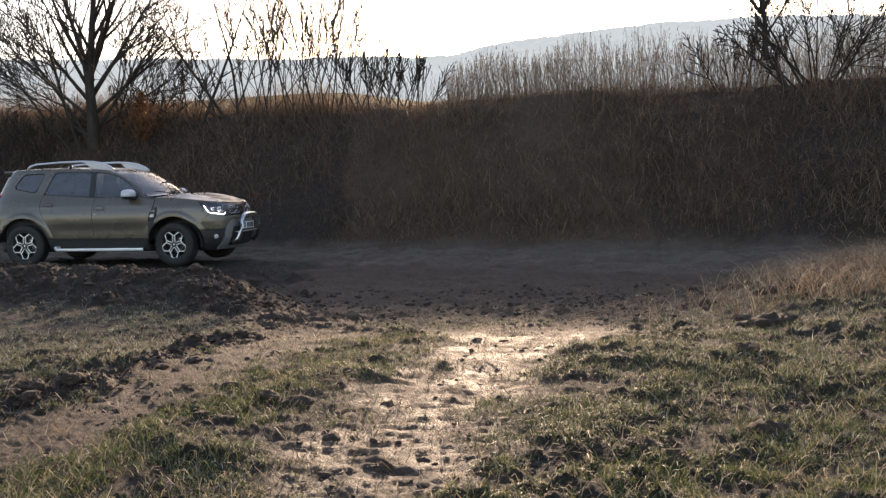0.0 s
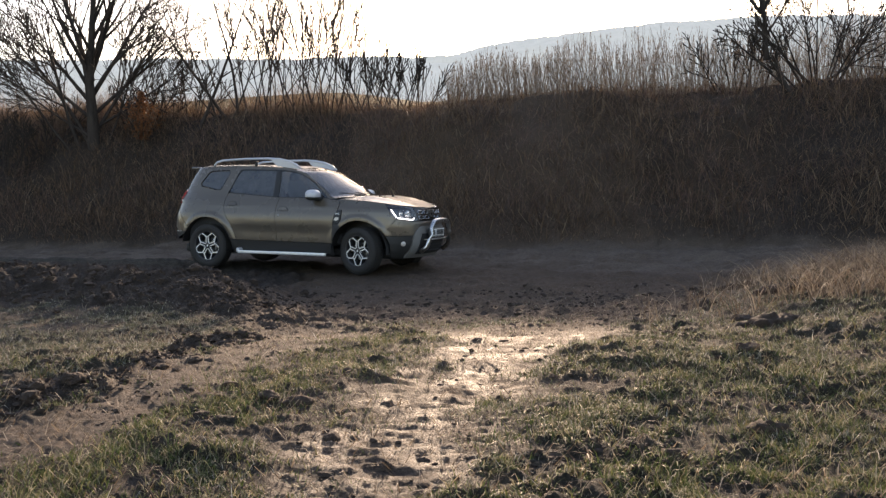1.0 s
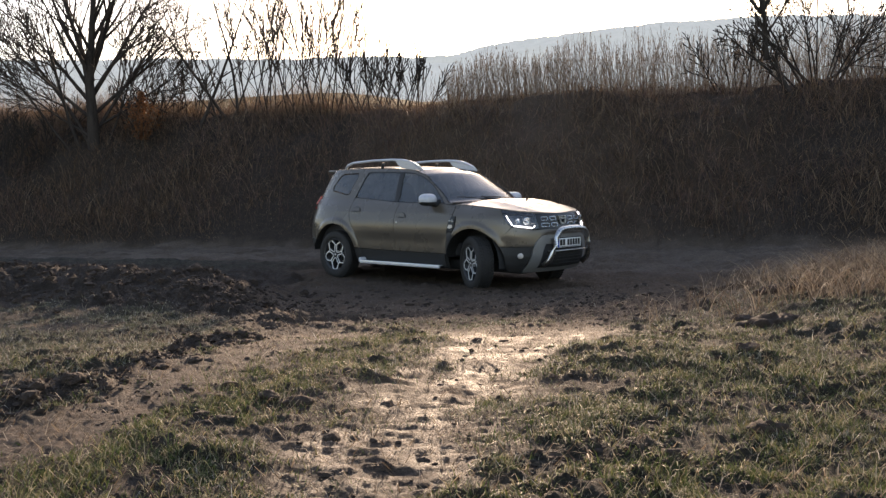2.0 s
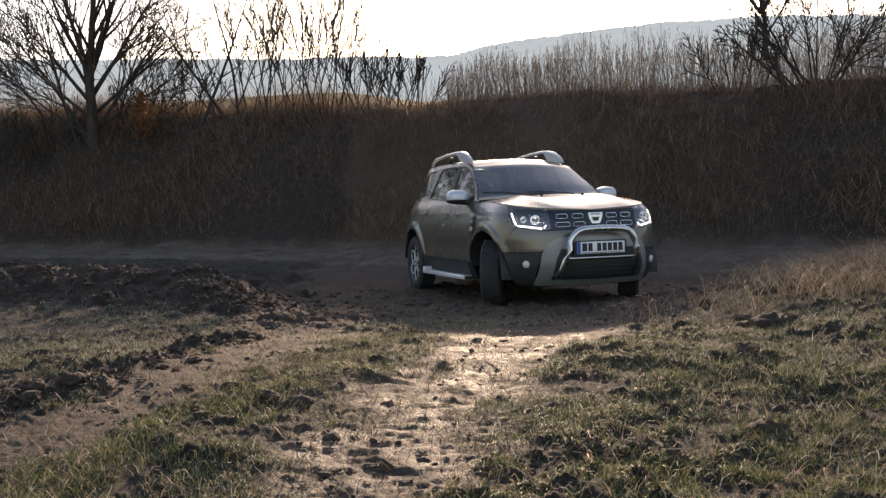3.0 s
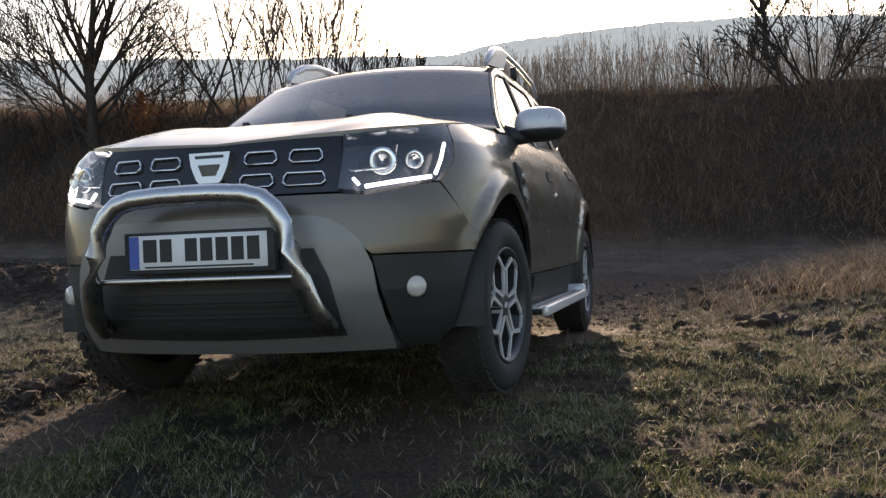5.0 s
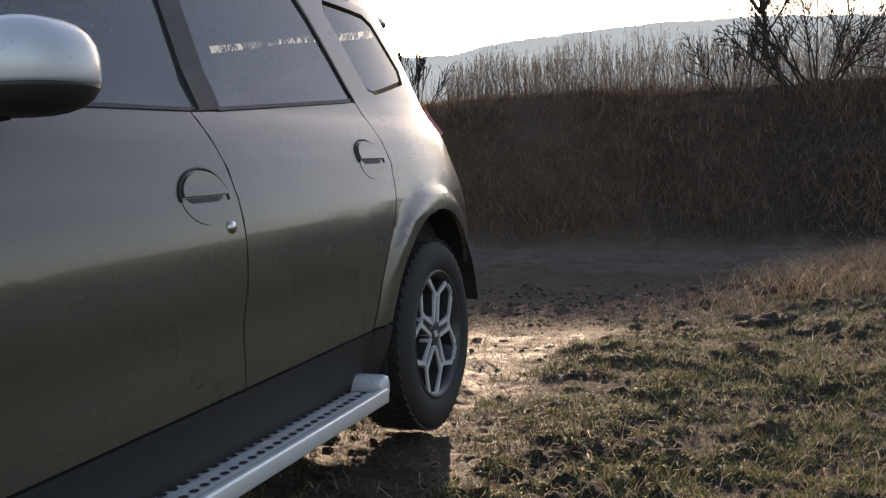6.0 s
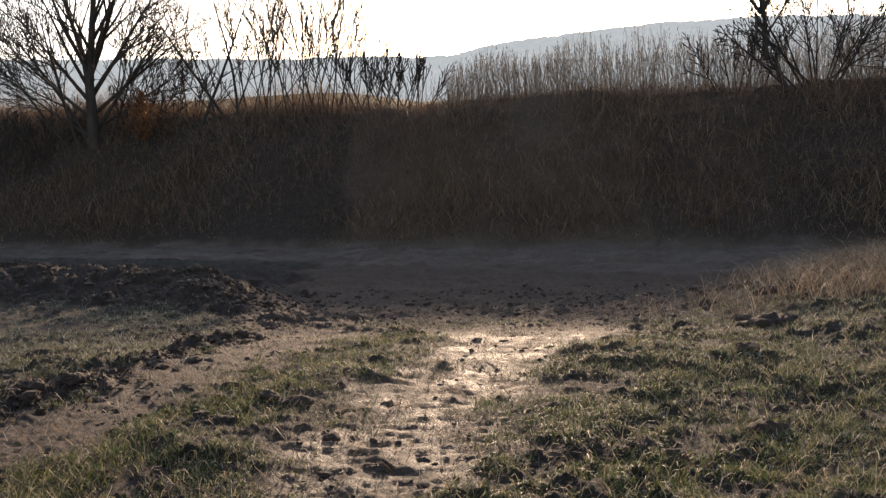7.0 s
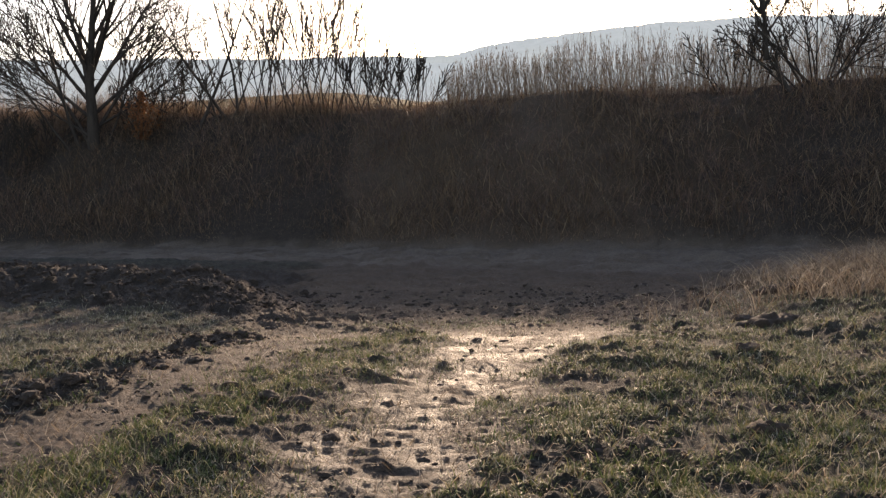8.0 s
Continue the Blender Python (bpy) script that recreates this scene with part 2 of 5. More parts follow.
def land(x, y, detail=True):
    x, y = np.asarray(x, float), np.asarray(y, float)
    z = np.interp(y, (-8, 0, 1, 1.8, 3, 4, 4.7, 5.5, 6.2, 6.9, 8.3, 9.9, 11.3, 11.8, 13, 14.4, 15.5, 16.1, 40),
                  (0, -0.01, 0, 0.05, 0.12, 0.165, 0.18, 0.155, 0.10, 0.06, -0.03, -0.10, -0.14, -0.155, -0.13, -0.07, 0.025, 0.05, 0.05))
    # ploughed ridge beside the road, and the grassy mound opposite
    lx = 1 - step(-2.6, -1.5, x + 0.15 * value_noise(y * 2, y * 0, 8))
    z = z + lx * (0.37 + 0.02 * np.clip(-x - 2, 0, 6)) * np.exp(-(((y + 0.3 * (x + 4) - 10.5) / 1.25) ** 2))
    rise = step(1.0, 4.3, x - 0.18 * (y - 8)) * 0.38 + 0.03 * np.clip(x - 4, 0, 6)
    z = z + rise * np.where(y < 8.6, step(3.0, 8.6, y), 1 - step(8.7, 11.2, y))
    edge = y - far_edge(x)
    crest = 3.15 + 0.32 * step(-2.5, 1.8, x) - 0.03 * np.clip(x, -14, 14)
    bank = step(-0.4, 4.2, edge) * 0.5 + np.clip(edge / 4.4, 0, 1) * 0.5
    z = z * (1 - step(0, 2, edge)) + crest * bank
    if detail:
        z = z + 0.22 * fbm(x * 0.7, y * 0.9, 77, 3) * step(0.5, 1.6, edge) * (1 - step(4.6, 5.4, edge))
    far = np.clip(edge - 5.0, 0, 70)
    z = z + (0.128 - 0.022 * step(-0.12, 0.02, x / np.maximum(y, 5.0))) * far * np.clip((y - 15) / 6, 0, 1)
    if detail:
        mud, turf, ridge, right, left, road = masks(x, y)
        near = (1 - step(22, 40, np.hypot(x, y))) * step(0.62, 0.75, (y + 0.6) / (np.hypot(x, y + 0.6) + 0.01))
        z = z + near * 0.012 * fbm(x * 2.1, y * 2.1, 21, 3)
        clods = np.maximum(fbm(x * 4.5, y * 4.5, 31, 5, 0.62), -0.3)
        rough = near * (1 - right) * (1 - road) * (1 - 0.85 * left)
        right, left, mud = right * near, left * near, mud * near
        z = z + ridge * near * 0.062 * clods + rough * 0.012 * np.maximum(fbm(x * 13, y * 13, 41, 4, 0.68), -0.35)
        z = z + turf * near * (0.036 * np.clip(fbm(x * 3.4, y * 4.4, 47, 4, 0.6) - 0.2, -0.2, 1) + 0.014 * np.maximum(fbm(x * 10, y * 13, 48, 3, 0.6), -0.2))
        ruts = value_noise(x * 3.5 + 0.6 * value_noise(x * 2, y * 5, 6), y * 27, 51) + 0.8 * value_noise(x * 9, y * 46, 52)
        z = z + np.maximum(right, left * 0.4) * (0.0055 * ruts - 0.008) + mud * 0.0055 * fbm(x * 12, y * 20, 61, 4, 0.66)
        for off in (-0.15, 0.13):
            z = z - right * 0.008 * np.exp(-(((x - track_middle(y) - off) / 0.06) ** 2)) * (1 - step(6, 7, y))
        yard = mud * (1 - right) * step(6.2, 8.0, y) * (1 - road)
        z = z + yard * 3.0 * (0.06 * fbm(x * 1.8, y * 2.6, 63, 5, 0.6) - 0.06 * np.exp(-((value_noise(x * 0.9 + y * 0.35, y * 0.35 - x * 0.2, 64) / 0.16) ** 2)))
        z = z + road * 0.05 * fbm(x * 2.2, y * 4, 66, 4, 0.6)
        z = z + road * 0.02 * fbm(x * 1.2, y * 5, 71, 3) - road * 0.08 * np.exp(-(((np.abs(edge + 2.3) - 0.75) / 0.22) ** 2))
    return z


def build_ground():
    fine = np.radians(np.linspace(-31, 31, 700))
    rest = np.radians(np.linspace(31, 329, 110)[1:-1])
    ang = np.concatenate([fine, rest])
    r = [0.35]
    while r[-1] < 26:
        r.append(r[-1] + max(0.010, r[-1] * 0.0058))
    while r[-1] < 3500:
        r.append(r[-1] * 1.06)
    r = np.array(r)
    A, Rr = np.meshgrid(ang, r)
    x, y = (Rr * np.sin(A)).ravel(), (Rr * np.cos(A)).ravel()
    z = land(x, y)
    na, nr = len(ang), len(r)
    i = np.arange(nr - 1)[:, None] * na
    j = np.arange(na)[None, :]
    k = (j + 1) % na
    quads = np.stack([i + j, i + na + j, i + na + k, i + k], -1).reshape(-1, 4)[:, ::-1]
    me = mesh_of("ground", np.stack([x, y, z], 1), quads, EARTH, True)
    bm = bmesh.new()
    bm.from_mesh(me)
    bm.verts.ensure_lookup_table()
    bm.faces.new([bm.verts[q] for q in range(na)][::-1]).smooth = True
    bm.to_mesh(me)
    bm.free()
    mud, turf, ridge, right, left, road = masks(x, y)
    field = step(5, 7, y - far_edge(x))
    for name, values in (("mud", mud), ("turf", turf), ("field", field), ("road", road), ("wet", np.maximum(right * (1 - step(5.6, 7.0, y)), left * 0.25))):
        me.attributes.new(name, "FLOAT", "POINT").data.foreach_set("value", values.astype(np.float32))
    return tagged(new("ground", me), "bare earth and turf with wet muddy wheel ruts below a bank", "ground", kind="structure")


def build_hill(name, x0, x1, dist, tops, label, seed):
    """A wooded ridge on the skyline; tops: heights along it."""
    n, rows = 900, 14
    u = np.linspace(0, 1, n)
    x = x0 + (x1 - x0) * u
    h = np.interp(u, np.linspace(0, 1, len(tops)), tops)
    verts = []
    for j in range(rows):
        v = j / (rows - 1)
        lump = 1 + 0.006 * fbm(x * 0.012, x * 0 + j * 1.7, seed, 2, 0.5) + 0.005 * fbm(x * 0.12, x * 0 + j * 1.7, seed, 4, 0.75)
        verts.append(np.stack([x, dist + 260 * v + 12 * value_noise(x * 0.02, x * 0 + j, seed + 3), h * np.sin(v * math.pi / 2) ** 0.7 * lump], 1))
    verts = np.concatenate(verts)
    i, j = np.meshgrid(np.arange(rows - 1), np.arange(n - 1), indexing="ij")
    a = (i * n + j).ravel()
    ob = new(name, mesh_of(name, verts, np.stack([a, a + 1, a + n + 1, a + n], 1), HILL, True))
    return tagged(ob, label, "hill", kind="structure")


ground = build_ground()
build_hill("backdrop_hill_west", -620, 160, 640, (145, 144, 142, 140, 139, 138, 137, 136, 134, 128, 60), "distant wooded ridge with pale blue winter haze painted on", 5)
build_hill("backdrop_hill_east", -60, 660, 820, (155, 165, 179, 188, 194, 199, 201, 200, 199, 198, 198), "high distant wooded hill with pale blue haze painted on", 9)


# ---- plants ----
def strips(points, width, side, name, material):
    """Blades: points (n, k, 3), half widths (n, k), side (n, 3)."""
    n, k, _ = points.shape
    off = side[:, None, :] * width[:, :, None]
    v = np.stack([points - off, points + off], 2).reshape(-1, 3)
    base = (np.arange(n) * 2 * k)[:, None] + (np.arange(k - 1) * 2)[None, :]
    q = np.stack([base, base + 1, base + 3, base + 2], -1).reshape(-1, 4)
    return mesh_of(name, v, q, material, True)


def tubes(points, radius, sides=4):
    """Tapered rods: points (n, k, 3), radius (n, k). Returns verts, quads."""
    n, k, _ = points.shape
    d = points[:, -1] - points[:, 0]
    d = d / np.maximum(np.linalg.norm(d, axis=1, keepdims=True), 1e-9)
    ref = np.where(np.abs(d[:, 2:3]) > 0.9, (1.0, 0.0, 0.0), (0.0, 0.0, 1.0))
    a = np.cross(d, ref)
    a /= np.linalg.norm(a, axis=1, keepdims=True)
    b = np.cross(d, a)
    t = np.arange(sides) * 2 * math.pi / sides
    ring = a[:, None, :] * np.cos(t)[None, :, None] + b[:, None, :] * np.sin(t)[None, :, None]
    v = points[:, :, None, :] + ring[:, None, :, :] * radius[:, :, None, None]
    base = (np.arange(n) * k * sides)[:, None, None] + (np.arange(k - 1) * sides)[None, :, None]
    s = np.arange(sides)[None, None, :]
    e = (s + 1) % sides
    q = np.stack([base + s, base + e, base + sides + e, base + sides + s], -1).reshape(-1, 4)
    return v.reshape(-1, 3), q


rng = np.random.default_rng(7)


def blades(x, y, z, length, width, lean, rng, k=3, droop=0.5):
    """Curved blades from their feet."""
    n = len(x)
    a = rng.uniform(0, 2 * math.pi, n)
    out = np.stack([np.cos(a), np.sin(a), np.zeros(n)], 1)
    s = np.linspace(0, 1, k)
    bend = lean[:, None] * (s + droop * s * s)[None, :]
    up = np.cumsum(np.concatenate([np.zeros((n, 1)), np.cos(bend[:, 1:])], 1), 1) / (k - 1)
    run = np.cumsum(np.concatenate([np.zeros((n, 1)), np.sin(bend[:, 1:])], 1), 1) / (k - 1)
    foot = np.stack([x, y, z], 1)
    p = foot[:, None, :] + length[:, None, None] * (run[:, :, None] * out[:, None, :] + up[:, :, None] * np.array([0, 0, 1.0]))
    w = width[:, None] * np.array([1, 0.9, 0.6, 0.12][:k] if k == 4 else np.linspace(1, 0.1, k))[None, :]
    b = rng.uniform(0, 2 * math.pi, n)
    return p, w, np.stack([np.cos(b), np.sin(b), np.zeros(n)], 1)


def scatter(n, x0, x1, y0, y1, power=1.0):
    """Places in a wedge before the track's mouth, thicker where one stands."""
    u = rng.random(n)
    y = y0 * (y1 / y0) ** (u**power)
    x = rng.uniform(-1, 1, n) * (0.56 * y + 0.3)
    keep = (x > x0) & (x < x1)
    return x[keep], y[keep]


def build_grass():
    x, y = scatter(640000, -9, 9, 2.2, 13)
    a, q = rng.uniform(0, 2 * math.pi, 130000), 8.0 * np.sqrt(rng.random(130000))
    wide = (np.abs(q * np.sin(a)) > 0.56 * q * np.cos(a) + 0.3) | (q * np.cos(a) < 2.2)
    x, y = np.concatenate([x, (q * np.sin(a))[wide]]), np.concatenate([y, (q * np.cos(a))[wide]])
    mud, turf, ridge, right, left, road = masks(x, y)
    patch = fbm(x * 1.1, y * 1.1, 81, 3)
    tuft = fbm(x * 7, y * 7, 83, 2)
    dens = np.clip(turf * (0.36 + 0.45 * patch + 0.8 * tuft), 0, 1) * 0.95
    dens = np.where((x < -1.6) & (y < 8.8), np.clip(dens * 1.5, 0, 1), dens)
    dens = np.maximum(dens, 0.06 * mud * (tuft > 0.5))
    verge = np.exp(-(((y - 6.9 - 0.25 * x) / 0.45) ** 2)) * np.exp(-(((x - 0.1) / 0.7) ** 2))
    dens = np.maximum(dens, np.clip(verge * (0.5 + tuft), 0, 1) * 0.6)
    strip = np.exp(-(((x - strip_middle(y) - 0.04) / 0.16) ** 2)) * (y < 6.0)
    dens = np.maximum(dens, strip * np.clip(0.5 + 0.6 * tuft, 0, 1))
    keep = rng.random(len(x)) < dens
    x, y, patch = x[keep], y[keep], patch[keep]
    z = land(x, y)
    strip = np.exp(-(((x - strip_middle(y)) / 0.26) ** 2)) * (y < 6)
    frost = step(3.6, 7.0, y) * 0.5 + 0.24 + 0.4 * step(-1.3, -1.9, x) - 0.7 * strip + 0.3 * patch
    pale = rng.random(len(x)) < frost
    for name, sel, mat, lo, hi, label in (
            ("green_grass", ~pale, GREEN, 0.018, 0.058, "short damp green grass in uneven tufts"),
            ("frosted_grass", pale, PALE, 0.016, 0.055, "pale frosted and half-dead grass in tufts")):
        n = sel.sum()
        length = rng.uniform(lo, hi, n) * (1 + 0.5 * (rng.random(n) < 0.1))
        p, w, s = blades(x[sel], y[sel], z[sel] - 0.004, length, rng.uniform(0.0011, 0.0027, n), rng.uniform(0.4, 1.7, n), rng)
        tagged(new(name, strips(p, w, s, name, mat)), label, "grass", kind="stuff")


def build_straw():
    """Dead stalks lying on the mound, and scraps trodden into the track."""
    n = 17000
    x = rng.uniform(1.2, 7.5, n)
    y = rng.uniform(6.2, 9.9, n)
    keep = rng.random(n) < step(0.08, 0.34, land(x, y, False) + 0.07 * fbm(x * 3, y * 3, 91, 2))
    x, y = x[keep], y[keep]
    n = len(x)
    p, w, s = blades(x, y, land(x, y) - 0.01, rng.uniform(0.14, 0.52, n), rng.uniform(0.0018, 0.0036, n), rng.uniform(1.2, 1.75, n), rng, k=5, droop=0.25)
    tagged(new("straw", strips(p, w, s, "straw", STRAW)), "matted pale straw and dead stalks on the mound", "straw", kind="stuff")
    x, y = scatter(6500, -6, 5, 2.3, 10)
    z = land(x, y) + 0.004
    n = len(x)
    p, w, s = blades(x, y, z, rng.uniform(0.03, 0.12, n), rng.uniform(0.0012, 0.0025, n), rng.uniform(1.35, 1.6, n), rng, droop=0.05)
    tagged(new("straw_scraps", strips(p, w, s, "straw_scraps", STRAW)), "scraps of straw and stalk trodden into the mud", "straw", kind="stuff")


def build_bank_brush():
    n = 105000
    x = rng.uniform(-19, 19, n)
    e = rng.uniform(0.15, 6.5, n) ** 1.0
    y = far_edge(x) + e
    z = land(x, y)
    big = fbm(x * 0.5, y * 0.9, 101, 3)
    length = np.clip(rng.uniform(0.18, 0.6, n) * (1 + 0.9 * big), 0.10, 1.2) * step(-0.2, 0.8, e) * (1 - 0.45 * step(3.4, 4.6, e) * step(-3.0, 0.0, x)) * (1 + 0.5 * step(3.2, 4.4, e) * step(-1.5, -4.0, x))
    p, w, s = blades(x, y, z - 0.03, length, rng.uniform(0.003, 0.008, n), rng.uniform(0.3, 2.2, n), rng)
    tagged(new("bank_brush", strips(p, w, s, "bank_brush", BROWN)), "dense brown dead grass and brambles on the shaded bank", "undergrowth", kind="stuff")


def build_brambles():
    """Arching canes tangled over the bank."""
    n = 5200
    x = rng.uniform(-17, 17, n)
    e = rng.uniform(0.5, 5.2, n)
    y = far_edge(x) + e
    keep = fbm(x * 0.6, y * 0.8, 131, 3) > -0.15
    x, y = x[keep], y[keep]
    n = len(x)
    p, w, s = blades(x, y, land(x, y) - 0.03, rng.uniform(0.5, 1.3, n), rng.uniform(0.003, 0.006, n), rng.uniform(0.5, 1.5, n), rng, k=6)
    v, q = tubes(p, np.maximum(w, 0.0025), 3)
    tagged(new("brambles", mesh_of("brambles", v, q, CANE)), "tangled arching bramble canes over the bank", "undergrowth", kind="stuff")


def build_stalks():
    n = 3600
    x = np.concatenate([rng.uniform(0.2, 16, n), rng.uniform(-18, 0.5, 420)])
    n = len(x)
    y = far_edge(x) + 4.6 + rng.random(n) ** 1.5 * 3.2
    z = land(x, y, False)
    clump = 0.85 + 0.28 * value_noise(x * 0.9, y * 0.9, 111)
    h = rng.uniform(0.8, 1.5, n) * clump * (0.6 + 0.5 * step(-0.3, 2.4, x))
    k = 6
    s = np.linspace(0, 1, k)
    lean = rng.normal(0, 0.11, (n, 2))
    bow = rng.normal(0, 0.05, (n, 2))
    p = np.stack([x[:, None] + h[:, None] * (lean[:, :1] * s + bow[:, :1] * np.sin(s * 6)), y[:, None] + h[:, None] * lean[:, 1:] * s, z[:, None] + h[:, None] * s - 0.05], -1)
    r = rng.uniform(0.0038, 0.0062, n)[:, None] * np.linspace(1, 0.45, k)[None, :]
    v, q = tubes(p, r, 4)
    tagged(new("dry_stalks", mesh_of("dry_stalks", v, q, STALK)), "tall dry brown weed stalks along the top of the bank", "weeds", kind="stuff")
    # feathery seed heads: short side shoots on the upper third
    m = 12
    t = 1 - 0.22 * rng.random((n, m)) ** 1.4 - 0.2 * (rng.random((n, m)) < 0.15)
    top = p[:, -1][:, None, :] * t[:, :, None] + p[:, 0][:, None, :] * (1 - t[:, :, None])
    foot = top.reshape(-1, 3)
    sel = np.repeat(rng.random(n) < 0.45, m)
    foot = foot[sel]
    c = len(foot)
    P, w, sd = blades(foot[:, 0], foot[:, 1], foot[:, 2], rng.uniform(0.03, 0.11, c), rng.uniform(0.003, 0.009, c), rng.uniform(0.3, 1.2, c), rng)
    tagged(new("seed_heads", strips(P, w, sd, "seed_heads", STALK)), "feathery brown seed heads of tall dead weeds", "weeds", kind="stuff")


def bare_tree(name, base, stems, label, seed, counts=(9, 7, 5), angles=(0.35, 0.8), upright=0.05, wiggle=0.06, fine=0.006, shrink=(0.3, 0.55), flat=0.75):
    """A leafless tree. stems: offset of the foot (x, z), lean (x, y), length, radius; each forks into branches and twigs."""
    r = np.random.default_rng(seed)
    K = 6
    wood = {0: [], 1: [], 2: [], 3: []}
    rad = {0: [], 1: [], 2: [], 3: []}
    depth = len(counts)

    def grow(start, way, length, radius, level, turn=None):
        pts, d = [start], way / np.linalg.norm(way)
        drift = r.normal(0, wiggle * 0.6, 3) if turn is None else turn
        for _ in range(K - 1):
            d = d + drift + r.normal(0, wiggle, 3) + np.array([0, 0, upright * (1 if level else 0.5)])
            d /= np.linalg.norm(d)
            pts.append(pts[-1] + d * length / (K - 1))
        pts = np.array(pts)
        wood[level].append(pts)
        rad[level].append(radius * np.linspace(1, 0.28, K))
        if level >= depth:
            return
        for i in range(counts[level]):
            f = (i + r.uniform(0.2, 1.0)) / counts[level] * (0.8 if level else 0.72) + (0.2 if level else 0.28)
            q = min(f, 0.999) * (K - 1)
            a = int(q)
            s = pts[a] + (pts[a + 1] - pts[a]) * (q - a)
            along = pts[a + 1] - pts[a]
            along /= np.linalg.norm(along)
            side = r.normal(0, 1, 3) * np.array([1, flat, 1])
            side -= along * (side @ along)
            side /= np.linalg.norm(side)
            ang = r.uniform(*angles)
            grow(s, along * math.cos(ang) + side * math.sin(ang), length * r.uniform(*shrink) * (1.25 - 0.75 * f), radius * (1 - 0.65 * f) * r.uniform(0.4, 0.6), level + 1)

    foot = np.array(base, float)
    for (ox, oz), (lx, ly), length, radius, *turn in stems:
        t = np.array([turn[0][0], 0, turn[0][1]]) if turn else None
        grow(foot + np.array([ox, 0.0, oz]), np.array([lx, ly, 1.0]), length, radius, 0, t)
    root = tagged(new(name), label, "tree")
    root.location = base
    for part_name, levels, sides in (("trunk", (0,), 8), ("branch_frame", (1,), 5), ("crown", (2, 3), 3)):
        if not any(wood[l] for l in levels):
            continue
        P = np.concatenate([np.array(wood[l]) for l in levels if wood[l]])
        Q = np.concatenate([np.array(rad[l]) for l in levels if wood[l]])
        v, q = tubes(P - foot, np.maximum(Q, fine * (1.25 if part_name == "branch_frame" else 1)), sides)
        new(part_name, mesh_of(part_name, v, q, BARK, True)).parent = root
    return root


def fan(r, count, width, spread, tall, radius, foot=0.0):
    """Stems that rise from a clump: their feet over a width, leaning outwards with their place."""
    out = []
    for i in range(count):
        u = (i + r.uniform(0.1, 0.9)) / count * 2 - 1
        out.append(((u * width, foot), (u * spread + r.gauss(0, 0.12), r.gauss(0, 0.2)), tall * (1 - 0.25 * abs(u)) * r.uniform(0.75, 1.1), radius * r.uniform(0.6, 1.1)))
    return out


def on_land(x, y, sink=0.1):
    return (x, y, float(land(np.array([x]), np.array([y]), False)[0]) - sink)


build_grass()
build_straw()
build_bank_brush()
build_brambles()
build_stalks()
pick = random.Random(11)
# the large tree: one trunk that divides, and limbs from low down that sweep outwards
limbs = [((0, 0), (0.0, 0), 4.6, 0.17), ((0, 2.1), (0.32, 0.1), 3.0, 0.085), ((0.02, 1.9), (-0.35, 0.1), 3.0, 0.085), ((0.0, 1.5), (0.75, -0.1), 3.0, 0.07), ((0, 1.3), (-0.8, 0.1), 3.1, 0.06),
         ((0, 1.0), (1.0, 0.2), 2.9, 0.055), ((0, 0.9), (-1.15, -0.2), 3.0, 0.05), ((0.05, 0.55), (0.55, 0.3), 3.4, 0.055), ((-0.1, 0.3), (-0.62, 0.3), 3.8, 0.06), ((-0.35, 0.1), (-0.4, 0), 3.6, 0.05),
         ((0.3, 0.1), (0.3, 0.2), 3.2, 0.04), ((-0.6, 0.1), (-0.75, 0), 3.0, 0.035), ((-0.1, 0.5), (-1.7, 0), 2.6, 0.035), ((0.1, 0.7), (1.6, 0), 2.4, 0.035)]
bare_tree("bare_tree", on_land(-9.0, 24.3), limbs, "leafless forked tree with dark trunk on the bank", 3, counts=(12, 6, 3), angles=(0.3, 0.75), fine=0.0075, shrink=(0.4, 0.65), wiggle=0.035)
bare_tree("bare_tree", on_land(-5.75, 24.0), [((0.5, 0), (-0.62, 0), 3.6, 0.05), ((-0.45, 0), (0.42, 0), 3.8, 0.05), ((0.55, 0), (0.02, 0.2), 4.0, 0.045), ((0.1, 0), (-0.25, -0.2), 3.0, 0.03), ((0.3, 0), (-1.0, 0.1), 2.4, 0.025), ((0.3, 0), (0.5, 0.1), 3.0, 0.03)],
          "slender leafless saplings crossing on the bank", 14, counts=(8, 5, 2), fine=0.0075, wiggle=0.035, shrink=(0.35, 0.55))
for i, (x, y, h, c, lean) in enumerate(((-4.75, 24.2, 3.0, 7, 0.35), (-4.1, 23.9, 3.4, 8, 0.3), (-3.45, 23.6, 3.5, 9, 0.35), (-2.9, 23.5, 3.1, 8, 0.4), (-2.3, 23.4, 2.3, 8, 0.5), (-1.7, 23.4, 1.7, 8, 0.6), (-1.1, 23.3, 1.4, 8, 0.6), (-0.6, 23.2, 1.25, 7, 0.7))):
    bare_tree("bare_shrub", on_land(x, y), fan(pick, c + 1, 0.38, lean, h * 1.15, 0.02), "leafless many-stemmed shrub with thin upright twigs", 30 + i, counts=(7, 2), angles=(0.15, 0.5), upright=0.04, fine=0.0074, shrink=(0.3, 0.55), wiggle=0.03)
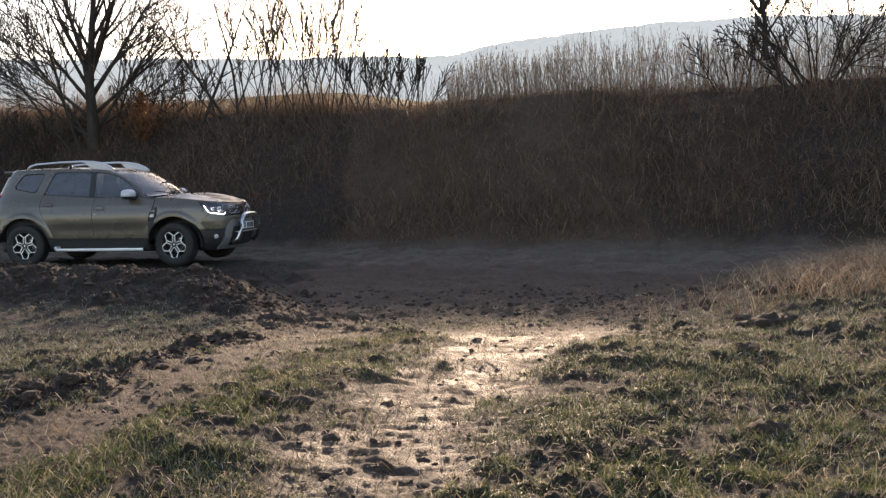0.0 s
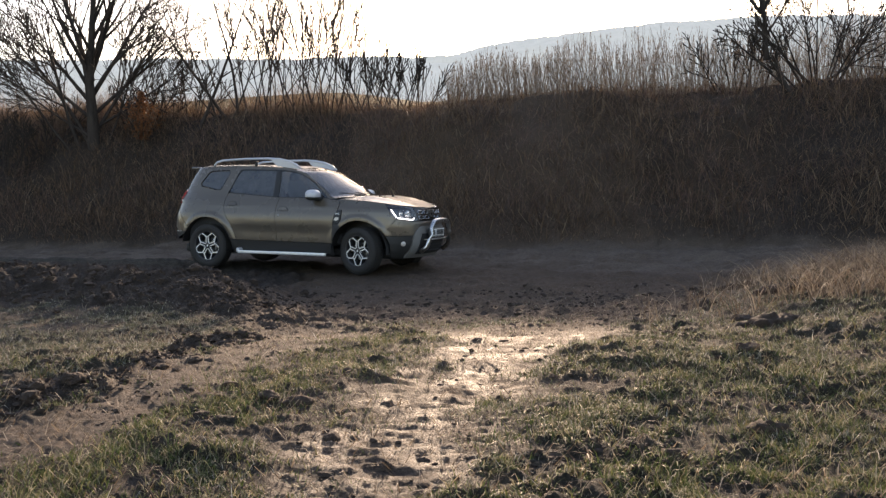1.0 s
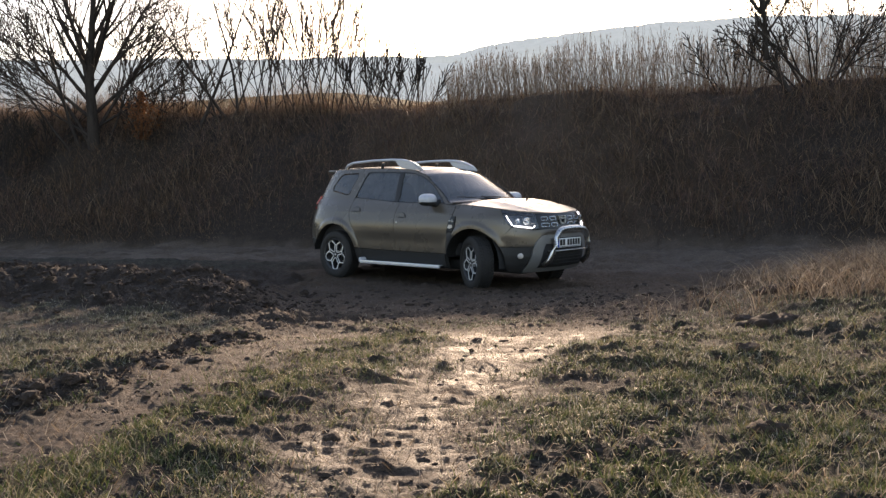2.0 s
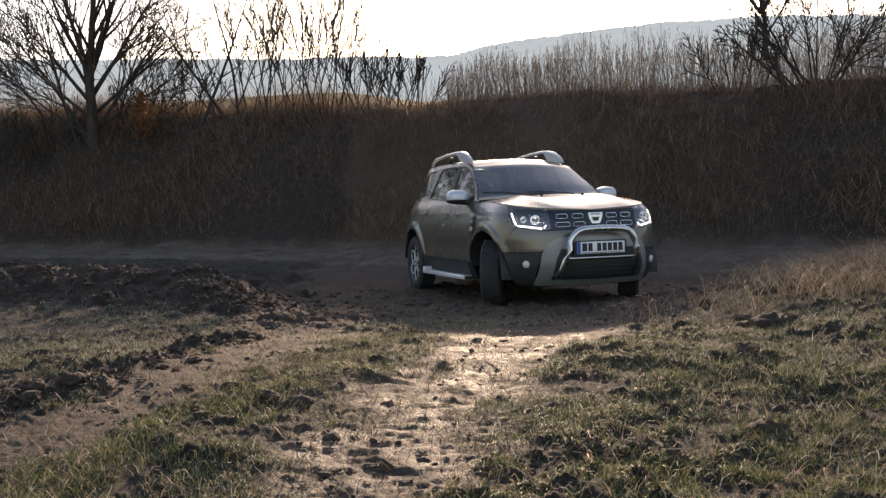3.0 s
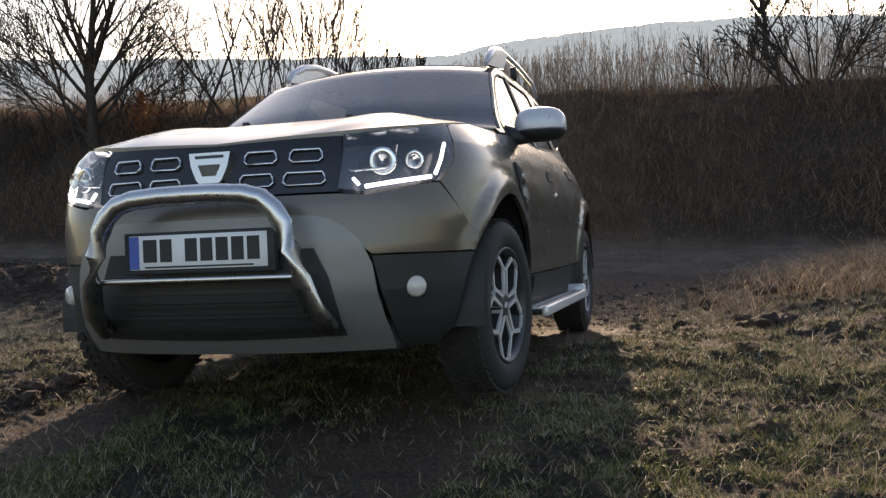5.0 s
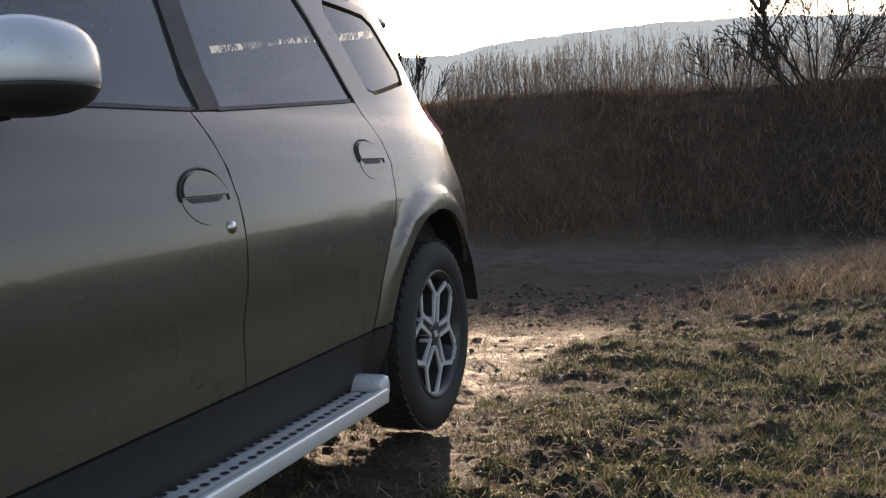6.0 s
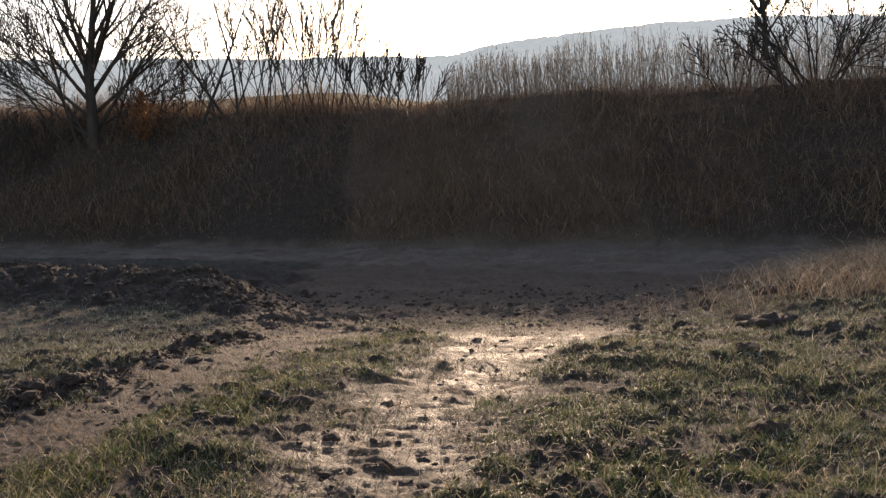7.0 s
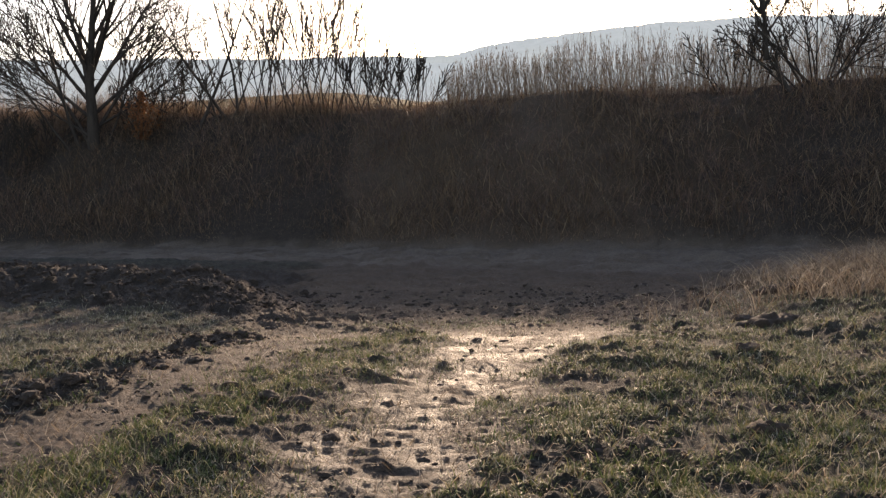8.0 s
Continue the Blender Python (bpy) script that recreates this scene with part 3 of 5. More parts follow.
# the crooked tree leans over the bank from its foot, then rises
bare_tree("bare_tree", on_land(7.15, 19.2, 0.0), [((0.05, 0), (-0.75, 0), 1.0, 0.085, (0.08, 0.06)), ((-0.46, 0.75), (-0.12, 0), 1.4, 0.07), ((-0.58, 1.7), (-0.75, 0.1), 1.7, 0.04), ((-0.57, 1.8), (0.1, 0.1), 1.8, 0.045), ((-0.56, 1.75), (0.65, -0.1), 1.7, 0.04), ((-0.52, 1.2), (0.9, 0.1), 1.2, 0.028), ((-0.35, 0.5), (-1.6, 0), 1.3, 0.03)],
          "leafless crooked tree leaning over the bank", 52, counts=(8, 5, 3), wiggle=0.075, angles=(0.4, 0.95), fine=0.007)
bare_tree("bare_tree", on_land(7.75, 19.3), fan(pick, 10, 0.28, 0.95, 2.8, 0.03) + [((-0.1, 0.1), (1.4, 0), 2.2, 0.03), ((-0.1, 0.2), (-0.9, 0), 1.8, 0.03)], "leafless bushy tree with many thin stems", 61, counts=(8, 5, 2), upright=0.03, fine=0.0068, wiggle=0.04)
for i, x in enumerate((-12.4, -11.4, -10.4, -7.9, -6.8, 6.6, 9.6)):
    y = 24.0 + 0.3 * i if x < 0 else 20.6
    bare_tree("bare_shrub", on_land(x, y), fan(pick, 9, 0.5, 0.7, 1.6, 0.02), "low leafless thicket on the edge of the bank", 80 + i, counts=(7, 4), angles=(0.3, 0.8), fine=0.008)


def build_leafy_sapling(x, y):
    """A young tree that has kept its withered leaves."""
    root = bare_tree("leafy_sapling", on_land(x, y), [((0, 0), (0.05, 0), 1.7, 0.03), ((0.05, 0), (-0.2, 0), 1.3, 0.025)], "small sapling holding withered russet leaves", 95, counts=(7, 4))
    n = 1500
    u = rng.random(n)
    a, h = rng.uniform(0, 2 * math.pi, n), 0.35 + 1.2 * u
    rad = (0.08 + 0.42 * np.sin(np.clip(u * 1.1, 0, 1) * math.pi) ** 0.8) * rng.random(n) ** 0.5 * (0.7 + 0.5 * np.sin(a * 3 + h * 7))
    p, w, s = blades(rad * np.cos(a), rad * np.sin(a), h, rng.uniform(0.05, 0.10, n), rng.uniform(0.012, 0.026, n), rng.uniform(0.4, 2.6, n), rng)
    w[:, 1] *= 1.5
    new("leaves", strips(p, w, s, "leaves", OAKLEAF)).parent = root


def build_clods():
    """Lumps of earth turned up along the ruts."""
    spots = [(1.92, 5.5, 0.095), (2.03, 5.52, 0.07), (1.82, 5.56, 0.06), (1.98, 5.42, 0.05), (2.62, 8.45, 0.10), (2.78, 8.5, 0.08), (3.0, 8.5, 0.07), (2.65, 7.3, 0.10), (2.78, 7.25, 0.08), (2.55, 7.4, 0.07), (2.9, 7.3, 0.06), (1.9, 5.9, 0.07), (-0.62, 3.85, 0.055), (-0.76, 3.95, 0.042), (-0.42, 3.35, 0.035), (1.15, 3.3, 0.06), (0.75, 3.05, 0.05), (1.5, 4.6, 0.06), (2.2, 5.4, 0.06)]
    r = random.Random(4)
    for i in range(60):
        y = r.uniform(3.5, 6.3)
        spots.append((float(left_middle(np.array(y))) - 0.42 + r.gauss(0, 0.12), y, r.uniform(0.015, 0.04)))
    for i in range(14):
        spots.append((r.uniform(-6, -1.8), r.uniform(9.3, 11.6), r.uniform(0.04, 0.085)))
    for i in range(20):
        y = r.uniform(3, 6)
        spots.append((r.uniform(0.9, 2.6) * y / 5, y, r.uniform(0.012, 0.028)))
    for i, (x, y, size) in enumerate(spots):
        bm = bmesh.new()
        bmesh.ops.create_icosphere(bm, subdivisions=3, radius=1)
        for v in bm.verts:
            k = 1 + 0.4 * noise.noise(v.co * 1.6 + Vector((i * 7.1, 0, 0))) + 0.34 * noise.noise(v.co * 4.2 + Vector((0, i * 3.3, 0))) + 0.2 * noise.noise(v.co * 11 + Vector((0, 0, i)))
            v.co = Vector((v.co.x * 1.25, v.co.y, v.co.z * 0.7)) * k * size
        for f in bm.faces:
            f.smooth = True
        me = bpy.data.meshes.new("soil_clod")
        bm.to_mesh(me)
        bm.free()
        me.materials.append(CLOD)
        ob = tagged(new("soil_clod", me), "dark crumbly lump of turned earth", "soil", "clods along the track")
        ob.location = (x, y, float(land(np.array([x]), np.array([y]))[0]) - size * 0.05)
        ob.rotation_euler = (0, 0, r.uniform(0, 6))


def build_crumbs():
    """Small crumbs of earth over the ruts, the berm and the turned soil: too many to count."""
    t = (1 + 5**0.5) / 2
    ball = np.array([(-1, t, 0), (1, t, 0), (-1, -t, 0), (1, -t, 0), (0, -1, t), (0, 1, t), (0, -1, -t), (0, 1, -t), (t, 0, -1), (t, 0, 1), (-t, 0, -1), (-t, 0, 1)]) / 1.9
    sides = np.array([(0, 11, 5), (0, 5, 1), (0, 1, 7), (0, 7, 10), (0, 10, 11), (1, 5, 9), (5, 11, 4), (11, 10, 2), (10, 7, 6), (7, 1, 8), (3, 9, 4), (3, 4, 2), (3, 2, 6), (3, 6, 8), (3, 8, 9), (4, 9, 5), (2, 4, 11), (6, 2, 10), (8, 6, 7), (9, 8, 1)])
    x, y = scatter(90000, -8, 8, 2.3, 12)
    mud, turf, ridge, right, left, road = masks(x, y)
    lump = fbm(x * 3.1, y * 3.6, 171, 3)
    dens = np.clip(0.02 * right + 0.12 * left * np.clip(lump, 0, 1) + ridge * (0.55 + 0.5 * lump) + 0.25 * turf * (lump > 0.35), 0, 1)
    keep = rng.random(len(x)) < dens * (1 - 0.65 * step(-1.7, -1.2, x) * step(6.2, 7.2, y))
    x, y, ridge = x[keep], y[keep], ridge[keep]
    n = len(x)
    size = rng.uniform(0.0025, 0.0065, n) * (1 + 2.2 * rng.random(n) ** 5) * (1 + 0.09 * y) * (1 + 0.4 * ridge)
    k = ball[None] * (1 + 0.32 * rng.normal(0, 1, (n, 12, 1)).clip(-1.6, 1.6)) * np.stack([rng.uniform(0.8, 1.6, n), rng.uniform(0.7, 1.3, n), rng.uniform(0.6, 1.0, n)], 1)[:, None, :]
    v = np.stack([x, y, land(x, y)], 1)[:, None, :] + k * size[:, None, None]
    f = (np.arange(n) * 12)[:, None, None] + sides[None]
    tagged(new("soil_crumbs", mesh_of("soil_crumbs", v.reshape(-1, 3), f.reshape(-1, 3), CLOD)), "loose dark crumbs of earth on ruts and turned soil", "soil", kind="stuff")


def clod_material():
    n = Nodes("clod_earth")
    f = n.noise(30, 6, 0.7)
    n.set(color=n.ramp(f, [(0.3, (0.026, 0.017, 0.012)), (0.7, (0.07, 0.048, 0.034))]), rough=0.9, spec=0.3)
    return n.bump(f, 0.9, 0.02).mat


CLOD = clod_material()
build_leafy_sapling(-7.6, 23.9)
build_clods()
build_crumbs()


from mathutils.geometry import tessellate_polygon


# ---- the car: its skin is one surface, cut into panels ----
def paint_material():
    n = Nodes("beige_metallic_paint")
    dust = n.noise(2.2, 5, 0.6)
    low = n.noise(14, 5, 0.6)
    film = n.ramp(dust, [(0.35, 0.25), (0.75, 0.8)])
    col = n.mix(n.math("MULTIPLY", film, 0.3), (0.110, 0.091, 0.071), n.mix(low, (0.135, 0.115, 0.09), (0.18, 0.156, 0.123)))
    n.set(color=col, metal=0.3, rough=n.ramp(dust, [(0.3, 0.24), (0.8, 0.34)]), coat=0.35, coat_rough=0.05)
    return n.mat


def plain(name, color, rough, metal=0.0, grain=0.12, scale=25.0, **more):
    n = Nodes(name)
    f = n.noise(scale, 5, 0.6)
    dark = tuple(c * (1 - grain) for c in color)
    light = tuple(min(1, c * (1 + grain)) for c in color)
    n.set(color=n.mix(f, dark, light), rough=n.ramp(f, [(0.3, max(0.02, rough - 0.06)), (0.7, min(1, rough + 0.06))]), metal=metal, **more)
    return n.mat


def glass_material(name, tint, dusty=0.15):
    """Glass with a thin film of road dust."""
    n = Nodes(name)
    clear, gloss, mx, fr = n.add("ShaderNodeBsdfTransparent"), n.add("ShaderNodeBsdfGlossy"), n.add("ShaderNodeMixShader"), n.add("ShaderNodeFresnel")
    clear.inputs[0].default_value = (*tint, 1)
    gloss.inputs["Roughness"].default_value = 0.03
    fr.inputs[0].default_value = 2.0
    for i, s in enumerate((fr.outputs[0], clear.outputs[0], gloss.outputs[0])):
        n.put(mx.inputs[i], s)
    film, veil, top = n.add("ShaderNodeBsdfTranslucent"), n.add("ShaderNodeBsdfDiffuse"), n.add("ShaderNodeMixShader")
    film.inputs[0].default_value = veil.inputs[0].default_value = (0.55, 0.54, 0.51, 1)
    both, dust = n.add("ShaderNodeMixShader"), n.ramp(n.noise(6, 6, 0.7), [(0.3, 0.5 * dusty), (0.7, 1.3 * dusty)])
    for i, s in enumerate((0.5, film.outputs[0], veil.outputs[0])):
        n.put(both.inputs[i], s)
    for i, s in enumerate((dust, mx.outputs[0], both.outputs[0])):
        n.put(top.inputs[i], s)
    n.put(n.tree.nodes["Material Output"].inputs[0], top.outputs[0])
    return n.mat


def glow_material(name, color, strength):
    return Nodes(name).set(color=color, emit=color, glow=strength, rough=0.3).mat


PAINT = paint_material()
BLACK = plain("black_plastic", (0.018, 0.0175, 0.017), 0.6, grain=0.3)
GLOSSBLACK = plain("gloss_black", (0.015, 0.015, 0.015), 0.2)
RUBBER = plain("tyre_rubber", (0.021, 0.019, 0.017), 0.8, grain=0.35)
SILVER = plain("satin_aluminium", (0.72, 0.72, 0.71), 0.35, 0.4, 0.06)
CHROME = plain("chrome", (0.75, 0.75, 0.74), 0.12, 1.0, 0.04)
STEEL = plain("brushed_steel", (0.55, 0.54, 0.52), 0.3, 1.0, 0.08)
SKID = plain("grey_skid_paint", (0.22, 0.215, 0.205), 0.42, 0.4, 0.08)
CAP = plain("pale_silver_paint", (0.50, 0.50, 0.52), 0.32, 0.2, 0.05, coat=0.3)
DARKRIM = plain("dark_rim_paint", (0.03, 0.03, 0.032), 0.4)
CABIN = plain("dark_cabin_cloth", (0.03, 0.03, 0.032), 0.9)
RED = plain("red_lamp_lens", (0.45, 0.02, 0.015), 0.15, coat=0.6)
AMBER = plain("clear_lamp_lens", (0.55, 0.5, 0.45), 0.2, coat=0.5)
WHITE = plain("white_plate", (0.75, 0.75, 0.73), 0.4, grain=0.04)
BLUE = plain("blue_plate_strip", (0.03, 0.08, 0.35), 0.4)
GLASS = glass_material("tinted_glass", (0.5, 0.53, 0.52))
PRIVACY = glass_material("dark_tinted_glass", (0.10, 0.11, 0.11))
LENS = glass_material("lamp_glass", (0.9, 0.9, 0.9), 0.05)
DAYLIGHT = glow_material("daytime_lamp", (0.95, 0.97, 1.0), 2.6)

CORNER_F, CORNER_R, ARC_F, ARC_R = 1.3, -1.3, 0.82, 0.85
NOSE, TAIL = CORNER_F + ARC_F * math.pi / 2, CORNER_R - ARC_R * math.pi / 2
HUB_X, HUB_Z, ARCH_F, ARCH_R = 1.337, 0.345, 0.45, 0.46


def half_width(x, z):
    """How far the flank stands from the middle plane."""
    door = np.interp(z, (0.2, 0.3, 0.45, 0.55, 0.70, 0.80, 0.86, 0.92, 0.99, 1.05, 1.10, 1.14, 1.2, 1.24, 1.35, 1.5, 1.56, 1.60, 1.64),
                     (0.80, 0.84, 0.875, 0.886, 0.898, 0.896, 0.888, 0.872, 0.848, 0.825, 0.795, 0.765, 0.735, 0.72, 0.68, 0.622, 0.597, 0.572, 0.53))
    wing = np.interp(z, (0.2, 0.3, 0.45, 0.70, 0.85, 0.92, 0.97, 1.03, 1.08, 1.12, 1.3), (0.80, 0.84, 0.87, 0.892, 0.887, 0.876, 0.857, 0.81, 0.765, 0.738, 0.70))
    w = door + (wing - door) * float(step(0.8, 1.15, x))
    w -= 0.04 * float(step(-1.2, -2.0, x))
    # a faint waist crease and raised lips round the wheel openings
    w += 0.006 * math.exp(-(((z - 0.985) / 0.03) ** 2)) * float(step(-1.7, -0.9, x)) * (1 - float(step(0.8, 1.2, x)))
    w -= 0.012 * math.exp(-(((z - 0.60) / 0.08) ** 2)) * float(step(-0.9, -0.6, x)) * (1 - float(step(0.7, 0.95, x)))
    for hub, radius in ((HUB_X, ARCH_F), (-HUB_X, ARCH_R)):
        d = math.hypot(x - hub, z - HUB_Z) - radius
        w += 0.022 * (1 - float(step(0.045, 0.10, d))) * float(step(0.2, 0.4, z))
    return w


def nose_x(z):
    return float(np.interp(z, (0.2, 0.26, 0.35, 0.45, 0.60, 0.75, 0.85, 0.95, 0.985, 1.02, 1.06), (1.98, 2.06, 2.13, 2.16, 2.165, 2.15, 2.125, 2.095, 2.075, 2.04, 1.98)))


def tail_x(z):
    return float(np.interp(z, (0.2, 0.3, 0.45, 0.56, 0.8, 1.0, 1.08, 1.25, 1.45, 1.57, 1.62), (-1.98, -2.06, -2.15, -2.18, -2.15, -2.085, -2.11, -2.03, -1.93, -1.84, -1.80)))


def skin(s, z):
    """The body's surface: s runs along the flank, then round the corner to the middle of the nose or tail."""
    if CORNER_R <= s <= CORNER_F:
        return Vector((s, half_width(s, z), z))
    if s > 0:
        c, a, e = CORNER_F, nose_x(z) - CORNER_F, 3.0
        ang = (s - CORNER_F) / ARC_F
    else:
        c, a, e = CORNER_R, tail_x(z) - CORNER_R, 4.2
        ang = (CORNER_R - s) / ARC_R
    sn, cs = max(math.sin(ang), 0), max(math.cos(ang), 0)
    rho = (sn**e + cs**e) ** (-1 / e)
    x = c + a * rho * sn
    return Vector((x, half_width(x, z) * rho * cs if cs > 1e-9 else 0.0, z))


def at_y(y, z=0.7, front=True):
    """The s at which the nose (or tail) is y from the middle."""
    e, b = (3.0, half_width(1.6, z)) if front else (4.2, half_width(-1.8, z))
    t = min(y / b, 0.999)
    ang = math.atan2((1 - t**e) ** (1 / e), t)
    return CORNER_F + ARC_F * ang if front else CORNER_R - ARC_R * ang


def at_x(x, z):
    """The s at which the flank's rear corner reaches x."""
    if x > CORNER_R:
        return x
    t = min((x - CORNER_R) / (tail_x(z) - CORNER_R), 0.999)
    return CORNER_R - ARC_R * math.atan2(t, (1 - t**4.2) ** (1 / 4.2))


def rearward(poly):
    return [(at_x(x, z), z) for x, z in poly]


def arch(hub, radius, a0, a1, n=22):
    return [(hub + radius * math.cos(radians(a)), HUB_Z + radius * math.sin(radians(a))) for a in np.linspace(a0, a1, n)]


def panel_bm(poly, place, cell=0.04, flange=0.018, both=False, holes=()):
    """A panel: its outline in the surface's own coordinates, cut into cells and laid on the surface; the rim is turned inwards."""
    bm = bmesh.new()
    loops = [[Vector((*q, 0)) for q in loop] for loop in (poly, *holes)]
    vs = [bm.verts.new(q) for loop in loops for q in loop]
    for t in tessellate_polygon(loops):
        try:
            bm.faces.new([vs[i] for i in t])
        except ValueError:
            pass
    bmesh.ops.remove_doubles(bm, verts=bm.verts, dist=0.0002)
    for axis in (0, 1):
        lo, hi = min(q[axis] for q in poly), max(q[axis] for q in poly)
        n = max(1, round((hi - lo) / cell))
        way = Vector((1, 0, 0)) if axis == 0 else Vector((0, 1, 0))
        for k in range(1, n):
            bmesh.ops.bisect_plane(bm, geom=bm.verts[:] + bm.edges[:] + bm.faces[:], dist=0.0005, plane_co=way * (lo + (hi - lo) * k / n), plane_no=way)
    for v in bm.verts:
        v.co = place(v.co.x, v.co.y)
    bmesh.ops.remove_doubles(bm, verts=bm.verts, dist=0.0006)
    bmesh.ops.recalc_face_normals(bm, faces=bm.faces)
    if both:
        geo = bmesh.ops.duplicate(bm, geom=bm.verts[:] + bm.edges[:] + bm.faces[:])["geom"]
        for v in geo:
            if isinstance(v, bmesh.types.BMVert):
                v.co.y = -v.co.y
        bmesh.ops.reverse_faces(bm, faces=[f for f in geo if isinstance(f, bmesh.types.BMFace)])
        bmesh.ops.remove_doubles(bm, verts=bm.verts, dist=0.002)
    flips = [f for f in bm.faces if f.normal.dot(f.calc_center_median() - Vector((0, 0, 0.6))) < 0]
    if len(flips) > len(bm.faces) / 2:
        bmesh.ops.reverse_faces(bm, faces=bm.faces[:])
    bm.normal_update()
    if flange:
        rim = [e for e in bm.edges if e.is_boundary]
        norm = {v: v.normal.copy() for e in rim for v in e.verts}
        pos = {tuple(round(c, 5) for c in v.co): n for v, n in norm.items()}
        new_verts = [g for g in bmesh.ops.extrude_edge_only(bm, edges=rim)["geom"] if isinstance(g, bmesh.types.BMVert)]
        for v in new_verts:
            v.co -= pos.get(tuple(round(c, 5) for c in v.co), Vector()) * flange
        bm.normal_update()
    for f in bm.faces:
        f.smooth = True
    for e in bm.edges:
        if len(e.link_faces) == 2 and e.link_faces[0].normal.angle(e.link_faces[1].normal, 0) > 0.7:
            e.smooth = False
    return bm


def part(name, bm, material, parent, label=""):
    me = bpy.data.meshes.new(name)
    bm.to_mesh(me)
    bm.free()
    me.materials.append(material)
    ob = new(name, me)
    ob.parent = parent
    return tagged(ob, label)


def mirrored(bm):
    b = bm.copy()
    for v in b.verts:
        v.co.y = -v.co.y
    bmesh.ops.reverse_faces(b, faces=b.faces[:])
    return b


def pair(name, bm, material, parents, label=""):
    """The same part on both flanks; parents: one for both, or the two."""
    a, b = parents if isinstance(parents, tuple) else (parents, parents)
    twin = mirrored(bm)
    return part(name, bm, material, a, label), part(name, twin, material, b, label)


def on_skin(lift=0.0):
    def place(s, z):
        p = skin(s, z)
        if lift:
            d, e = skin(s + 0.01, z) - skin(s - 0.01, z), skin(s, z + 0.01) - skin(s, z - 0.01)
            n = d.cross(e)
            if n.length > 1e-9:
                n.normalize()
                if n.dot(Vector((p.x * 0.3, max(p.y, 0.05), 0))) < 0:
                    n = -n
                p = p + n * lift
        return p
    return place


def sheet_bm(grid, flange=0.018):
    """A patch from a grid of points."""
    bm = bmesh.new()
    vs = [[bm.verts.new(p) for p in row] for row in grid]
    for i in range(len(vs) - 1):
        for j in range(len(vs[0]) - 1):
            bm.faces.new((vs[i][j], vs[i + 1][j], vs[i + 1][j + 1], vs[i][j + 1]))
    bmesh.ops.recalc_face_normals(bm, faces=bm.faces)
    bm.normal_update()
    if sum(f.normal.z * f.calc_area() for f in bm.faces) < 0:
        bmesh.ops.reverse_faces(bm, faces=bm.faces[:])
        bm.normal_update()
    if flange:
        rim = [e for e in bm.edges if e.is_boundary]
        for v in [g for g in bmesh.ops.extrude_edge_only(bm, edges=rim)["geom"] if isinstance(g, bmesh.types.BMVert)]:
            v.co.z -= flange
        bm.normal_update()
    for f in bm.faces:
        f.smooth = True
    for e in bm.edges:
        if len(e.link_faces) == 2 and e.link_faces[0].normal.angle(e.link_faces[1].normal, 0) > 0.9:
            e.smooth = False
    return bm


def coons(c0, c1, d0, d1, nu, nv, lift=lambda u, v: 0.0):
    """The patch between rear and front curves c0(u), c1(u) and side curves d0(v), d1(v)."""
    rows = []
    for j in range(nv + 1):
        v, row = j / nv, []
        for i in range(nu + 1):
            u = i / nu
            p = (1 - v) * c0(u) + v * c1(u) + (1 - u) * d0(v) + u * d1(v)
            p = p - ((1 - u) * (1 - v) * c0(0) + u * (1 - v) * c0(1) + (1 - u) * v * c1(0) + u * v * c1(1))
            row.append(p + Vector((0, 0, lift(u, v))))
        rows.append(row)
    return rows


def flip_y(p):
    return Vector((p.x, -p.y, p.z))


def rod_bm(path, radius, sides=12, flat=1.0):
    """A bent tube along a path; flat squeezes it sideways."""
    bm = bmesh.new()
    pts = [Vector(p) for p in path]
    rings = []
    for i, p in enumerate(pts):
        d = (pts[min(i + 1, len(pts) - 1)] - pts[max(i - 1, 0)]).normalized()
        a = d.cross(Vector((0, 0, 1)) if abs(d.z) < 0.95 else Vector((1, 0, 0))).normalized()
        b = a.cross(d)
        r = radius[i] if isinstance(radius, (list, tuple)) else radius
        rings.append([bm.verts.new(p + a * r * flat * math.cos(t) + b * r * math.sin(t)) for t in np.arange(sides) * 2 * math.pi / sides])
    for r0, r1 in zip(rings, rings[1:]):
        for k in range(sides):
            bm.faces.new((r0[k], r0[(k + 1) % sides], r1[(k + 1) % sides], r1[k])).smooth = True
    bm.faces.new(rings[0][::-1])
    bm.faces.new(rings[-1])
    bmesh.ops.recalc_face_normals(bm, faces=bm.faces)
    return bm


def box_bm(x0, x1, y0, y1, z0, z1, bevel=0.01, segments=2):
    bm = bmesh.new()
    bmesh.ops.create_cube(bm, size=1, matrix=Matrix.Translation(((x0 + x1) / 2, (y0 + y1) / 2, (z0 + z1) / 2)) @ Matrix.Diagonal((x1 - x0, y1 - y0, z1 - z0, 1)))
    if bevel:
        bmesh.ops.bevel(bm, geom=bm.edges[:], offset=bevel, segments=segments, affect="EDGES", profile=0.5)
    for f in bm.faces:
        f.smooth = True
    for e in bm.edges:
        if len(e.link_faces) == 2 and e.link_faces[0].normal.angle(e.link_faces[1].normal, 0) > 0.8:
            e.smooth = False
    return bm


